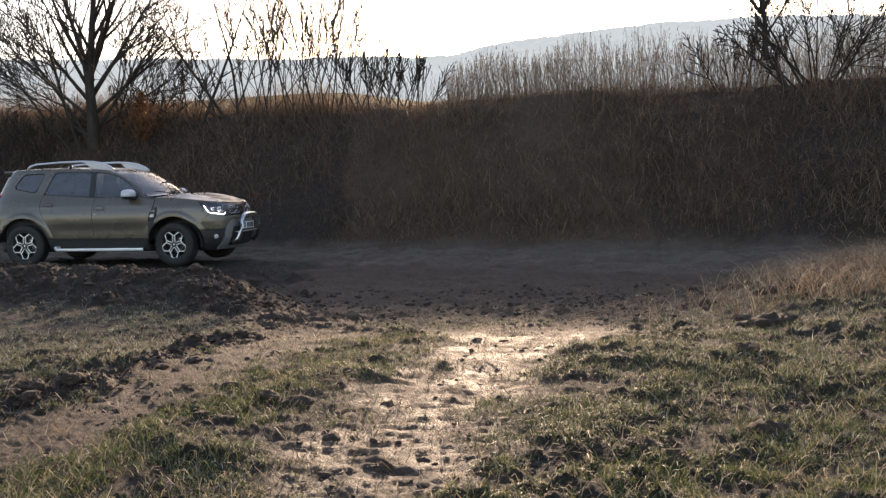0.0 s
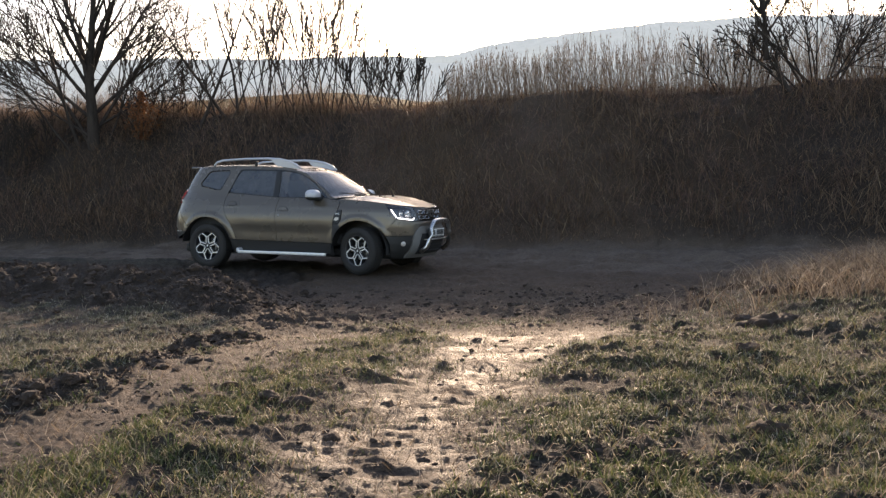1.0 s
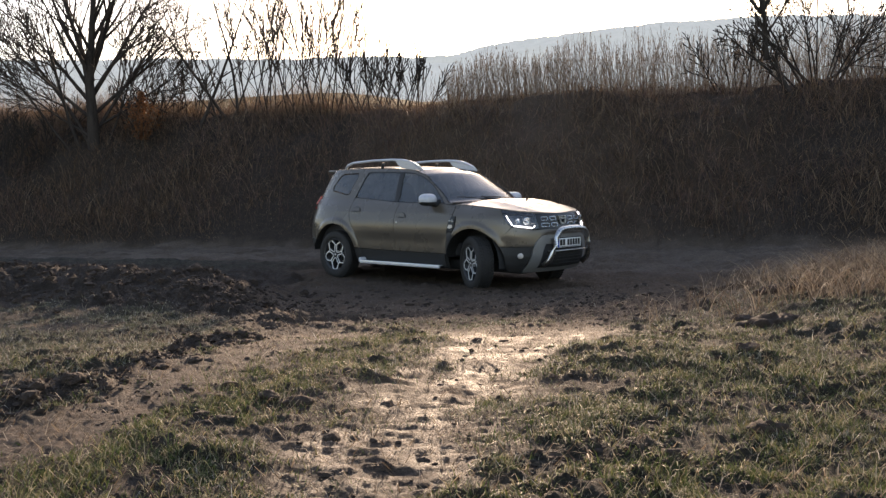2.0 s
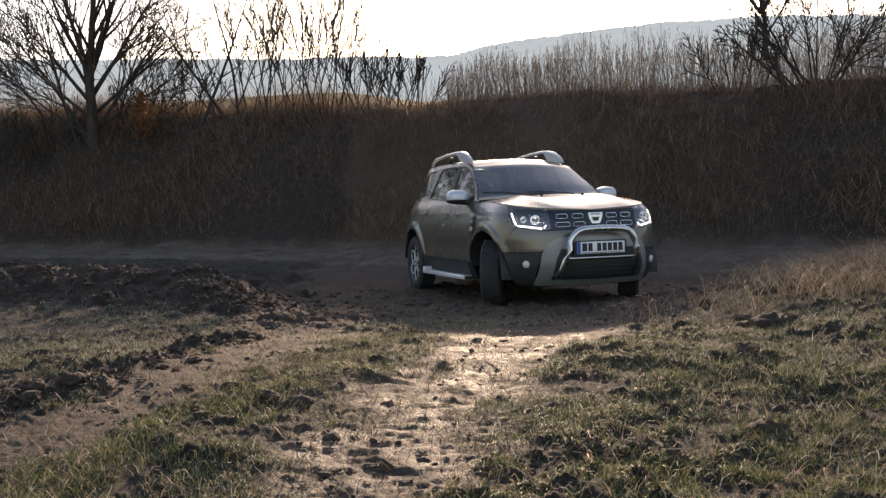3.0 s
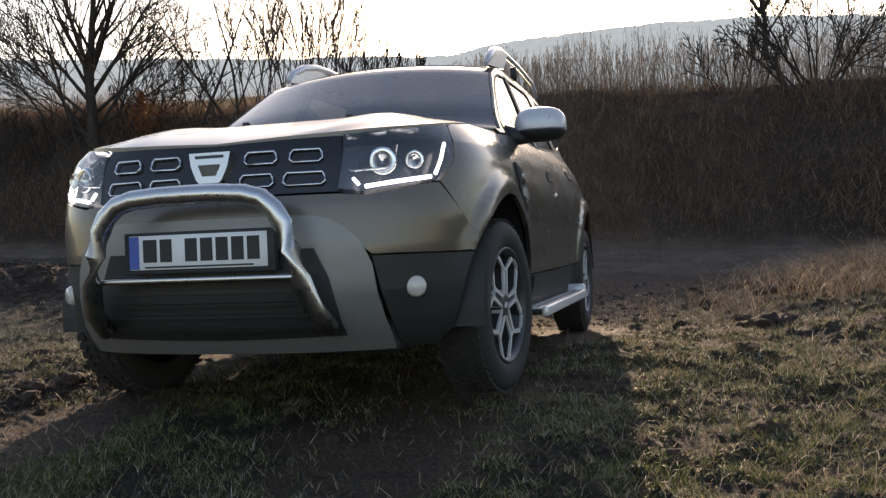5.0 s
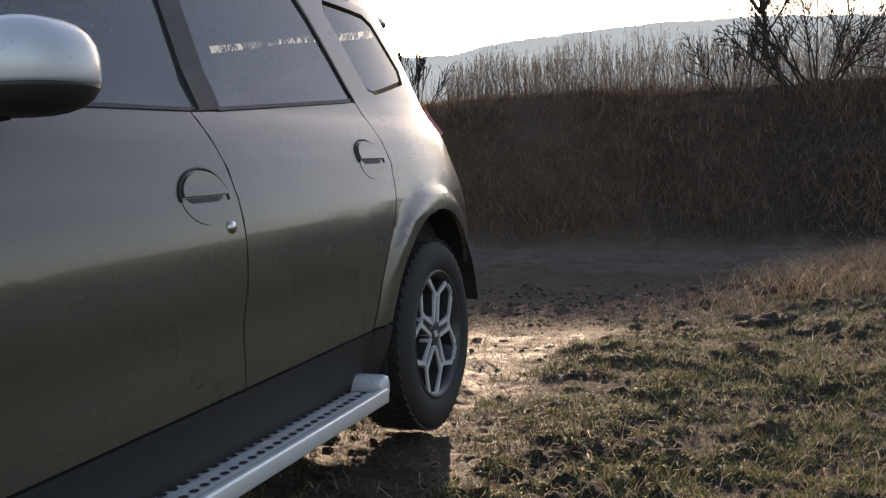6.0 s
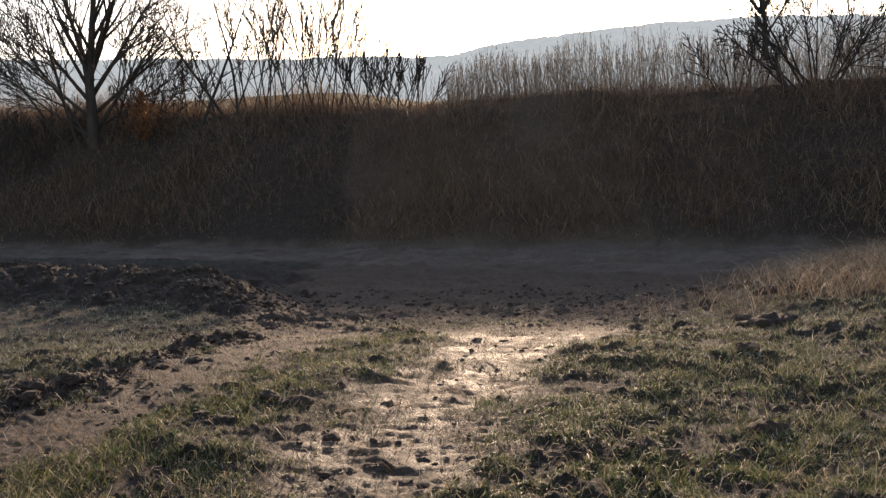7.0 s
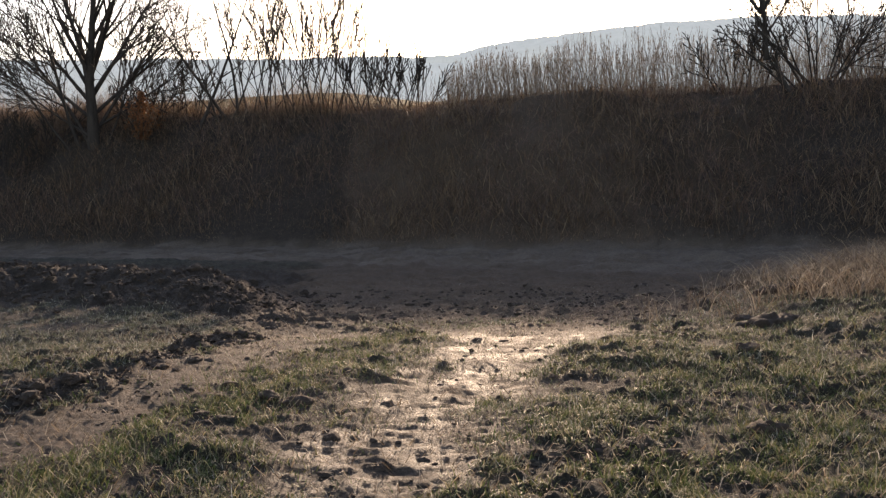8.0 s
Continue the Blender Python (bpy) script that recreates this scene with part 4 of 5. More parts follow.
def egg_bm(center, size, power=2.6, cut=None, above=True, n=20):
    """A rounded block (superellipsoid); cut keeps what is above or below a height."""
    bm = bmesh.new()
    bmesh.ops.create_uvsphere(bm, u_segments=n, v_segments=n // 2 + 2, radius=1)
    for v in bm.verts:
        c = v.co
        k = sum(abs(q) ** power for q in c) ** (-1 / power)
        v.co = Vector(center) + Vector((c.x * k * size[0], c.y * k * size[1], c.z * k * size[2]))
    if cut is not None:
        bmesh.ops.bisect_plane(bm, geom=bm.verts[:] + bm.edges[:] + bm.faces[:], plane_co=(0, 0, cut), plane_no=(0, 0, -1 if above else 1), clear_outer=True)
        rim = [e for e in bm.edges if e.is_boundary]
        if rim:
            bmesh.ops.contextual_create(bm, geom=rim)
    for f in bm.faces:
        f.smooth = len(f.verts) < 6
    return bm


def lathe_bm(profile, n=48):
    """A ring turned about the y axis; profile: radius, y."""
    bm = bmesh.new()
    rings = [[bm.verts.new((r * math.cos(t), y, r * math.sin(t))) for t in np.arange(n) * 2 * math.pi / n] for r, y in profile]
    for a, b in zip(rings, rings[1:]):
        for k in range(n):
            bm.faces.new((a[k], a[(k + 1) % n], b[(k + 1) % n], b[k])).smooth = True
    bmesh.ops.recalc_face_normals(bm, faces=bm.faces)
    return bm


def slab_bm(outlines, y0, y1):
    """Flat outlines in x, z, from the face at y1 back to y0."""
    bm = bmesh.new()
    for poly in outlines:
        front, back = [bm.verts.new((x, y1, z)) for x, z in poly], [bm.verts.new((x * 1.0, y0, z * 1.0)) for x, z in poly]
        bm.faces.new(front)
        bm.faces.new(back[::-1])
        for i in range(len(poly)):
            j = (i + 1) % len(poly)
            bm.faces.new((front[i], back[i], back[j], front[j]))
    bmesh.ops.recalc_face_normals(bm, faces=bm.faces)
    return bm


def build_wheel(side):
    """A wheel about its own axle; side +1 shows its face towards +y."""
    wheel = new("wheel")
    f = side

    def yy(profile):
        return [(r, y * f) for r, y in profile]

    part("tyre", lathe_bm(yy([(0.232, 0.09), (0.245, 0.103), (0.275, 0.112), (0.305, 0.108), (0.328, 0.098), (0.341, 0.082), (0.345, 0.06), (0.346, 0.0), (0.345, -0.06),
                              (0.338, -0.09), (0.30, -0.11), (0.25, -0.105), (0.225, -0.09)]), 64), RUBBER, wheel)
    tread = bmesh.new()
    for k in range(52):
        for row, y in enumerate((-0.07, -0.025, 0.025, 0.07)):
            t = 2 * math.pi * (k + 0.5 * (row % 2)) / 52
            m = Matrix.Rotation(-t, 4, "Y") @ Matrix.Translation((0.347, y, 0)) @ Matrix.Rotation(0.3 * (1 if row % 2 else -1), 4, "X") @ Matrix.Diagonal((0.009, 0.036, 0.029, 1))
            bmesh.ops.create_cube(tread, size=1, matrix=m)
    part("tread", tread, RUBBER, wheel)
    part("rim", lathe_bm(yy([(0.236, 0.095), (0.232, 0.10), (0.222, 0.098), (0.214, 0.08), (0.20, 0.03), (0.19, -0.08), (0.0, -0.08)]), 48), DARKRIM, wheel)
    part("rim_edge", lathe_bm(yy([(0.235, 0.094), (0.233, 0.1015), (0.227, 0.1015), (0.225, 0.094)]), 48), DARKRIM, wheel)
    part("brake_disc", lathe_bm(yy([(0.14, -0.01), (0.14, 0.005), (0.05, 0.005), (0.05, -0.01)]), 32), STEEL, wheel)

    def pol(r, a):
        return (r * math.sin(a), r * math.cos(a))

    for i in range(5):
        c = 2 * math.pi * i / 5
        outlines = []
        for h in (1, -1):
            outlines.append([pol(0.045, c + h * 0.34), pol(0.045, c + h * 0.62), pol(0.140, c + h * 0.19), pol(0.140, c + h * 0.075)])
            outlines.append([pol(0.138, c), pol(0.138, c + h * 0.19), pol(0.155, c + h * 0.21), pol(0.149, c)])
            outlines.append([pol(0.149, c + h * 0.05), pol(0.154, c + h * 0.21), pol(0.224, c + h * 0.52), pol(0.228, c + h * 0.42)])
        part("spoke", slab_bm(outlines, 0.045 * f, 0.088 * f), SILVER, wheel)
        backing = [[pol(0.04, c - 0.6), pol(0.14, c - 0.26), pol(0.15, c - 0.24), pol(0.225, c - 0.56), pol(0.226, c - 0.40), pol(0.145, c), pol(0.226, c + 0.40), pol(0.225, c + 0.56), pol(0.15, c + 0.24), pol(0.14, c + 0.26), pol(0.04, c + 0.6)]]
        part("spoke_web", slab_bm(backing, 0.03 * f, 0.080 * f), DARKRIM, wheel)
        arc = [[pol(0.221, c + math.pi / 5 + a) for a in np.linspace(-0.13, 0.13, 6)] + [pol(0.214, c + math.pi / 5 + a) for a in np.linspace(0.13, -0.13, 6)]]
        part("rim_accent", slab_bm(arc, 0.06 * f, 0.093 * f), SILVER, wheel)
    part("hub_cap", lathe_bm(yy([(0.052, 0.03), (0.052, 0.078), (0.046, 0.084), (0.03, 0.086), (0.0, 0.087)]), 24), DARKRIM, wheel)
    part("hub_mark", slab_bm([[(0.0, 0.024), (0.014, 0.0), (0.0, -0.024), (-0.014, 0.0)]], 0.08 * f, 0.0895 * f), SILVER, wheel, "small silver hub mark")
    return wheel


GUTTER = ((0.93, 1.115), (0.83, 1.125), (0.683, 1.244), (0.289, 1.493), (0.08, 1.552), (-0.06, 1.578), (-0.52, 1.60), (-1.04, 1.602), (-1.516, 1.592), (-1.70, 1.580), (-1.80, 1.562))


def gutter(x):
    return float(np.interp(x, [p[0] for p in GUTTER[::-1]], [p[1] for p in GUTTER[::-1]]))


def hood_z(s):
    return float(np.interp(s, (0.985, 1.07, 1.5, 1.75, 1.95, 2.2, NOSE), (1.10, 1.10, 1.076, 1.052, 1.026, 1.002, 0.982)))


QUARTER_GLASS = [(-1.075, 1.49), (-1.095, 1.525), (-1.40, 1.515), (-1.46, 1.49), (-1.575, 1.335), (-1.555, 1.29), (-1.22, 1.232), (-1.18, 1.24)]
FRONT_GLASS = [(0.75, 1.12), (0.69, 1.18), (0.50, 1.330), (0.37, 1.41), (0.23, 1.47), (0.08, 1.51), (-0.12, 1.528), (-0.095, 1.125)]
REAR_GLASS = [(-0.19, 1.13), (-0.215, 1.532), (-0.80, 1.54), (-0.865, 1.53), (-0.91, 1.45), (-1.005, 1.215), (-0.985, 1.19), (-0.90, 1.182)]


def build_body():
    P = on_skin()
    front_edge = [(0.905, 0.45), (0.905, 0.74), (0.93, 0.86), (0.975, 0.94), (0.99, 1.02), (0.978, 1.085)]
    # bonnet, windscreen, roof
    a, b = 0.985, at_y(0.60, 1.0)

    def side(v):
        s = a + (b - a) * v
        return P(s, hood_z(s))

    def nose(u):
        s = b + (NOSE - b) * (1 - abs(2 * u - 1))
        p = P(s, hood_z(s))
        return p if u < 0.5 else flip_y(p)

    def cowl(u):
        k = abs(2 * u - 1)
        e = side(0)
        return Vector((1.19 + (e.x - 1.19) * k**2.2, e.y * (1 - 2 * u), 1.162 + (e.z - 1.162) * k**2.0))

    def swell(u, v):
        k = abs(2 * u - 1)
        rib = math.exp(-(((k - 0.60) / 0.14) ** 2)) * 0.020 - math.exp(-((k / 0.42) ** 4)) * 0.008
        return rib * (1 - v**3) * min(1, v * 4 + 0.3) + 0.09 * v * (1 - v) * (1 - k**4)

    part("bonnet", sheet_bm(coons(cowl, nose, side, lambda v: flip_y(side(v)), 40, 24, swell)), PAINT, car, "beige bonnet with raised ribs and glare")
    for y in (0.239, -0.239):
        part("washer_nozzle", box_bm(1.36, 1.385, y - 0.014, y + 0.014, 1.135, 1.162, 0.004), BLACK, car)

    def pillar(v):
        x = 0.90 + (0.08 - 0.90) * v
        return P(x, gutter(x)) + Vector((0, -0.018, 0.004))

    def base(u):
        k, e = abs(2 * u - 1), pillar(0)
        return Vector((1.09 + (e.x - 1.09) * k**2.2, e.y * (1 - 2 * u), 1.148 + (e.z - 1.148) * k**2))

    def header(u):
        k, e = abs(2 * u - 1), pillar(1)
        return Vector((0.22 + (e.x - 0.22) * k**2.2, e.y * (1 - 2 * u), 1.578 + (e.z - 1.578) * k**2.2))

    part("windscreen", sheet_bm(coons(base, header, pillar, lambda v: flip_y(pillar(v)), 28, 16), 0.006), GLASS, car, "windscreen glass reflecting the pale sky")
    rows = []
    for q in range(4):
        rows.append([cowl(i / 24) * (1 - q / 3) + base(i / 24) * (q / 3) - Vector((0, 0, 0.022)) for i in range(25)])
    part("cowl", sheet_bm(rows, 0.02), BLACK, car)

    def edge(v):
        x = 0.08 + (-1.80 - 0.08) * v
        return P(at_x(x, gutter(x)), gutter(x)) + Vector((0, 0, 0.004))

    def header2(u):
        k, e = abs(2 * u - 1), edge(0)
        return Vector((0.205 + (e.x - 0.205) * k**2.2, e.y * (1 - 2 * u), 1.585 + (e.z - 1.585) * k**2.2))

    def back(u):
        k, e = abs(2 * u - 1), edge(1)
        return Vector((-1.93 + (e.x + 1.93) * k**2.5, e.y * (1 - 2 * u), 1.60 + (e.z - 1.60) * k**2.2))

    part("roof", sheet_bm(coons(header2, back, edge, lambda v: flip_y(edge(v)), 24, 30), 0.03), PAINT, car)
    # flanks
    quarter_hole = [(-1.06, 1.49), (-1.085, 1.54), (-1.41, 1.53), (-1.475, 1.50), (-1.595, 1.335), (-1.57, 1.275), (-1.22, 1.217), (-1.165, 1.23)]
    flank = (rearward(GUTTER) + [(at_y(0.53, 1.5, False), 1.50), (at_y(0.58, 1.35, False), 1.35), (at_y(0.64, 1.2, False), 1.20), (at_y(0.70, 1.0, False), 1.0),
             (at_x(-1.98, 0.99), 0.99), (at_x(-1.91, 0.86), 0.86)])
    flank += rearward(arch(-HUB_X, ARCH_R, 143, 16, 26))
    flank += [(-0.80, 0.465), (-0.855, 0.61), (-0.905, 0.71), (-0.946, 0.77), (-1.0, 0.86), (-1.025, 0.92), (-1.040, 0.98), (-1.042, 1.05), (-1.033, 1.12), (-1.022, 1.20), (-0.925, 1.45), (-0.88, 1.545), (-0.80, 1.556), (-0.12, 1.543), (0.08, 1.525),
              (0.24, 1.483), (0.38, 1.423), (0.51, 1.342), (0.70, 1.19), (0.775, 1.115), (0.90, 1.098)]
    quarter_hole = rearward(quarter_hole)
    pair("side_panel", panel_bm(flank, P, 0.03, holes=(quarter_hole,)), PAINT, car)
    seam = [(-0.065, 0.455), (-0.07, 0.67), (-0.085, 0.91), (-0.07, 1.03), (-0.05, 1.118)]
    doors = pair("front_door", panel_bm(seam[::-1] + front_edge + [(0.88, 1.09), (0.76, 1.112)], P), PAINT, car)
    rear = [(p[0] - 0.006, p[1]) for p in seam] + [(-0.17, 1.122), (-0.90, 1.172), (-1.0, 1.18), (-1.016, 1.178), (-1.027, 1.12), (-1.036, 1.05), (-1.034, 0.98), (-1.019, 0.92), (-0.994, 0.86), (-0.94, 0.77), (-0.899, 0.71), (-0.849, 0.61), (-0.793, 0.462)]
    rear_doors = pair("rear_door", panel_bm(rear, P), PAINT, car)
    pair("front_door_glass", panel_bm(FRONT_GLASS, on_skin(-0.006), 0.08, 0.004), GLASS, doors, "tinted side window")
    pair("rear_door_glass", panel_bm(REAR_GLASS, on_skin(-0.006), 0.08, 0.004), PRIVACY, rear_doors, "dark tinted side window")
    pair("quarter_glass", panel_bm(rearward(QUARTER_GLASS), on_skin(-0.006), 0.08, 0.004), PRIVACY, car, "dark tinted quarter window")
    # black frames round the glass
    frame_f = FRONT_GLASS[:6] + [(-0.125, 1.53), (-0.12, 1.542), (0.08, 1.524), (0.24, 1.482), (0.38, 1.422), (0.51, 1.341), (0.70, 1.189), (0.77, 1.114)]
    pair("front_window_frame", panel_bm(frame_f[::-1], on_skin(0.001), 0.1, 0.012), BLACK, doors)
    pair("b_pillar", panel_bm([(-0.052, 1.121), (-0.095, 1.124), (-0.125, 1.542), (-0.215, 1.545), (-0.19, 1.128), (-0.10, 1.122)], on_skin(0.002), 0.1, 0.012), BLACK, car)
    frame_r = [(-0.215, 1.532), (-0.80, 1.54), (-0.865, 1.53), (-0.91, 1.45), (-1.005, 1.215), (-1.018, 1.202), (-0.925, 1.449), (-0.88, 1.544), (-0.80, 1.555), (-0.215, 1.545)]
    pair("rear_window_frame", panel_bm(frame_r, on_skin(0.001), 0.1, 0.012), BLACK, rear_doors)
    for name, line, owner in (("front_window_strip", [(0.76, 1.112), (-0.05, 1.119), (-0.09, 1.128), (0.75, 1.124)], doors),
                              ("rear_window_strip", [(-0.17, 1.123), (-0.90, 1.173), (-0.98, 1.179), (-0.985, 1.192), (-0.90, 1.184), (-0.19, 1.134)], rear_doors)):
        pair(name, panel_bm(line, on_skin(0.003), 0.1, 0.012), BLACK, owner)
    fender = [(0.985, 1.092), (1.07, 1.094), (1.5, 1.070), (1.72, 1.047), (1.748, 1.035), (1.778, 0.965), (1.795, 0.90), (1.862, 0.82), (1.71, 0.635)]
    fender += [p for p in arch(HUB_X, ARCH_F, 38, 135, 22)] + [(1.018, 0.745), (1.045, 0.80), (1.06, 0.90), (1.055, 0.948), (0.99, 0.947), (1.0, 1.02), (0.988, 1.085)]
    pair("fender", panel_bm(fender, P, 0.03), PAINT, car)
    vent = [(0.917, 0.745), (0.945, 0.86), (0.988, 0.944), (1.052, 0.945), (1.057, 0.90), (1.042, 0.80), (1.02, 0.745)]
    vents = pair("side_vent", panel_bm(vent, on_skin(0.012), 0.03, 0.03), BLACK, car, "black plastic side vent with a badge")
    pair("repeater_lamp", panel_bm([(0.94, 0.795), (0.965, 0.835), (1.015, 0.835), (1.02, 0.80), (0.98, 0.785)], on_skin(0.02), 0.03, 0.012), AMBER, vents, "clear side repeater lamp")
    pair("badge_plate", panel_bm([(0.955, 0.85), (0.985, 0.925), (1.035, 0.925), (1.035, 0.85)], on_skin(0.016), 0.03, 0.008), GLOSSBLACK, vents)
    clad = [(0.913, 0.738), (1.012, 0.738)] + arch(HUB_X, ARCH_F, 132, 172, 8) + [(0.893, 0.30), (0.90, 0.47)]
    pair("arch_cladding", panel_bm(clad, on_skin(0.004), 0.05, 0.02), BLACK, car)
    clad = [(-0.80, 0.458), (-0.885, 0.458)] + [p for p in arch(-HUB_X, ARCH_R, 14, 2, 6)] + [(-0.86, 0.27), (-0.75, 0.27)]
    pair("arch_cladding", panel_bm(clad, on_skin(0.004), 0.05, 0.02), BLACK, car)
    pair("sill", panel_bm([(-0.86, 0.26), (0.90, 0.26), (0.90, 0.442), (-0.06, 0.447), (-0.80, 0.455)], P, 0.06, 0.03), BLACK, car, "black plastic sill")
    # nose
    bumper = ([(1.732, 0.575)] + arch(HUB_X, ARCH_F, 31, 38, 3) + [(1.868, 0.815), (at_y(0.74, 0.83), 0.815), (at_y(0.56, 0.8), 0.775), (at_y(0.47), 0.782), (NOSE, 0.782), (NOSE, 0.70),
              (at_y(0.33), 0.70), (at_y(0.45), 0.688), (at_y(0.55), 0.61), (at_y(0.59), 0.575)])
    part("front_bumper", panel_bm(bumper, P, 0.03, 0.018, True), PAINT, car, "dusty beige front bumper")
    low = [(1.732, 0.568), (at_y(0.59), 0.568), (at_y(0.62), 0.45), (at_y(0.66, 0.4), 0.25), (1.86, 0.24), (1.80, 0.30)] + arch(HUB_X, ARCH_F, 4, 28, 6)
    pair("lower_bumper", panel_bm(low, P, 0.05, 0.02), BLACK, car, "black lower bumper corner")
    skid = [(NOSE, 0.712), (at_y(0.34), 0.712), (at_y(0.40), 0.708), (at_y(0.455), 0.694), (at_y(0.51), 0.66), (at_y(0.557), 0.612), (at_y(0.59), 0.54), (at_y(0.606), 0.45), (at_y(0.64, 0.4), 0.25), (NOSE, 0.245)]
    part("skid_plate", panel_bm(skid, on_skin(0.014), 0.05, 0.03, True), SKID, car, "grey skid plate below the grille")
    part("lower_intake", panel_bm([(NOSE, 0.60), (at_y(0.40), 0.60), (at_y(0.45), 0.50), (at_y(0.50), 0.31), (NOSE, 0.30)], on_skin(0.021), 0.05, 0.01, True), BLACK, car)
    for z in (0.345, 0.385, 0.425, 0.465):
        part("intake_slat", panel_bm([(NOSE, z + 0.006), (at_y(0.42), z + 0.006), (at_y(0.42), z - 0.006), (NOSE, z - 0.006)], on_skin(0.032), 0.08, 0.012, True), BLACK, car)
    grille = part("grille", panel_bm([(NOSE, 0.974), (at_y(0.475, 0.9), 0.987), (at_y(0.462, 0.9), 0.79), (NOSE, 0.788)], on_skin(0.0), 0.05, 0.03, True), GLOSSBLACK, car, "black grille with chrome-edged cells")
    for row, (z0, z1, spans) in enumerate(((0.895, 0.938, ((0.125, 0.245), (0.29, 0.405))), (0.815, 0.858, ((0.115, 0.24), (0.275, 0.42))))):
        for y0, y1 in spans:
            cut_c = 0.012
            ring = [(y0 + cut_c, z0), (y1 - cut_c, z0), (y1, z0 + cut_c), (y1 - 0.004, z1 - cut_c), (y1 - cut_c, z1), (y0 + cut_c, z1), (y0 + 0.002, z1 - cut_c), (y0, z0 + cut_c)]
            for h in (1, -1):
                path = [on_skin(0.008)(at_y(y, z), z) for y, z in ring + ring[:1]]
                if h < 0:
                    path = [flip_y(p) for p in path]
                part("grille_cell", rod_bm(path, 0.0042, 6), CHROME, grille, "chrome outline of a grille cell")
    shield = [(0.080, 0.948), (-0.080, 0.948), (-0.071, 0.90), (-0.05, 0.852), (-0.038, 0.84), (0.038, 0.84), (0.05, 0.852), (0.071, 0.90)]
    bm = bmesh.new()
    for poly, x0, x1 in ((shield, 2.09, 2.135),):
        bmv = [bm.verts.new((x1 - 0.25 * (z - 0.89) * 0.4, y, z)) for y, z in poly]
        bmw = [bm.verts.new((x0, y, z)) for y, z in poly]
        bm.faces.new(bmv)
        for i in range(len(poly)):
            bm.faces.new((bmv[i], bmv[i - 1], bmw[i - 1], bmw[i]))
    bmesh.ops.recalc_face_normals(bm, faces=bm.faces)
    emblem = part("emblem", bm, STEEL, grille, "silver shield emblem")
    bm = bmesh.new()
    bm.faces.new([bm.verts.new((2.1375, y, z)) for y, z in ((0.042, 0.905), (-0.042, 0.905), (-0.024, 0.858), (0.024, 0.858))])
    bm.faces.new([bm.verts.new((2.1335 - 0.1 * (z - 0.93), y, z)) for y, z in ((0.055, 0.938), (-0.055, 0.938), (-0.054, 0.928), (0.054, 0.928))])
    part("emblem_bar", bm, GLOSSBLACK, emblem)
    # headlamps
    lamp = [(1.755, hood_z(1.755) - 0.012), (1.785, 0.965), (1.80, 0.90), (1.868, 0.825), (at_y(0.74, 0.83), 0.823), (at_y(0.56, 0.8), 0.785), (at_y(0.475), 0.80), (at_y(0.482, 0.9), 0.99), (1.95, hood_z(1.95) - 0.012)]
    lamps = pair("headlamp", panel_bm(lamp, on_skin(-0.05), 0.05, 0.0), GLOSSBLACK, car, "headlamp with a lit white daytime strip")
    pair("lamp_cover", panel_bm(lamp, on_skin(0.002), 0.04, 0.03), LENS, lamps, "clear headlamp cover")
    for c, r, s in (((0.60, 0.90), 0.048, 1), ((0.70, 0.905), 0.032, 1)):
        p = on_skin(-0.03)(at_y(c[0], 0.9), c[1])
        bm = lathe_bm([(r, 0.0), (r * 1.05, 0.02), (r * 0.9, 0.03), (r * 0.5, 0.012), (0.0, 0.005)], 24)
        bm.transform(Matrix.Translation(p) @ Matrix.Rotation(radians(-90 + 24), 4, "Z"))
        pair("reflector", bm, CHROME, lamps, "chrome reflector bowl")
    strip = [(at_y(0.775, 0.95), 0.965), (at_y(0.768, 0.9), 0.90), (at_y(0.755, 0.86), 0.848)]
    pair("daytime_strip", rod_bm([on_skin(-0.008)(*p) for p in strip], 0.0065, 8), DAYLIGHT, lamps, "lit white daytime running light")
    strip = [(at_y(0.745, 0.84), 0.838), (at_y(0.65, 0.82), 0.822), (at_y(0.555, 0.8), 0.806)]
    pair("daytime_strip", rod_bm([on_skin(-0.008)(*p) for p in strip], 0.007, 8), DAYLIGHT, lamps, "lit white daytime running light")
    strip = [(at_y(0.535, 0.8), 0.812), (at_y(0.515, 0.8), 0.836)]
    pair("daytime_strip", rod_bm([on_skin(-0.008)(*p) for p in strip], 0.006, 8), DAYLIGHT, lamps, "lit white daytime running light")
    strip = [(at_y(y, z), z) for y, z in ((0.64, 0.955), (0.635, 0.90), (0.615, 0.872), (0.50, 0.862), (0.485, 0.88))]
    pair("lamp_trim", rod_bm([on_skin(-0.012)(*p) for p in strip], 0.005, 6), CHROME, lamps)
    bm = lathe_bm([(0.0, 0.012), (0.03, 0.01), (0.036, 0.0), (0.04, -0.02)], 24)
    bm.transform(Matrix.Translation(on_skin(0.004)(at_y(0.708, 0.457), 0.457)) @ Matrix.Rotation(radians(-60), 4, "Z"))
    pair("fog_lamp", bm, AMBER, car, "round fog lamp in the bumper corner")
    # steel bar and plate
    half = [(2.14, 0.43, 0.33), (2.23, 0.415, 0.40), (2.27, 0.39, 0.50), (2.28, 0.365, 0.60), (2.283, 0.34, 0.68), (2.283, 0.315, 0.73), (2.283, 0.27, 0.768), (2.283, 0.21, 0.785), (2.283, 0.10, 0.792), (2.283, 0, 0.793)]
    path = [Vector(p) for p in half] + [flip_y(Vector(p)) for p in half[-2::-1]]
    bar = part("bull_bar", rod_bm(path, 0.034, 16), STEEL, car, "polished steel tube guard before the grille")
    part("bar_shelf", box_bm(2.17, 2.262, -0.37, 0.37, 0.500, 0.518, 0.006), STEEL, bar)
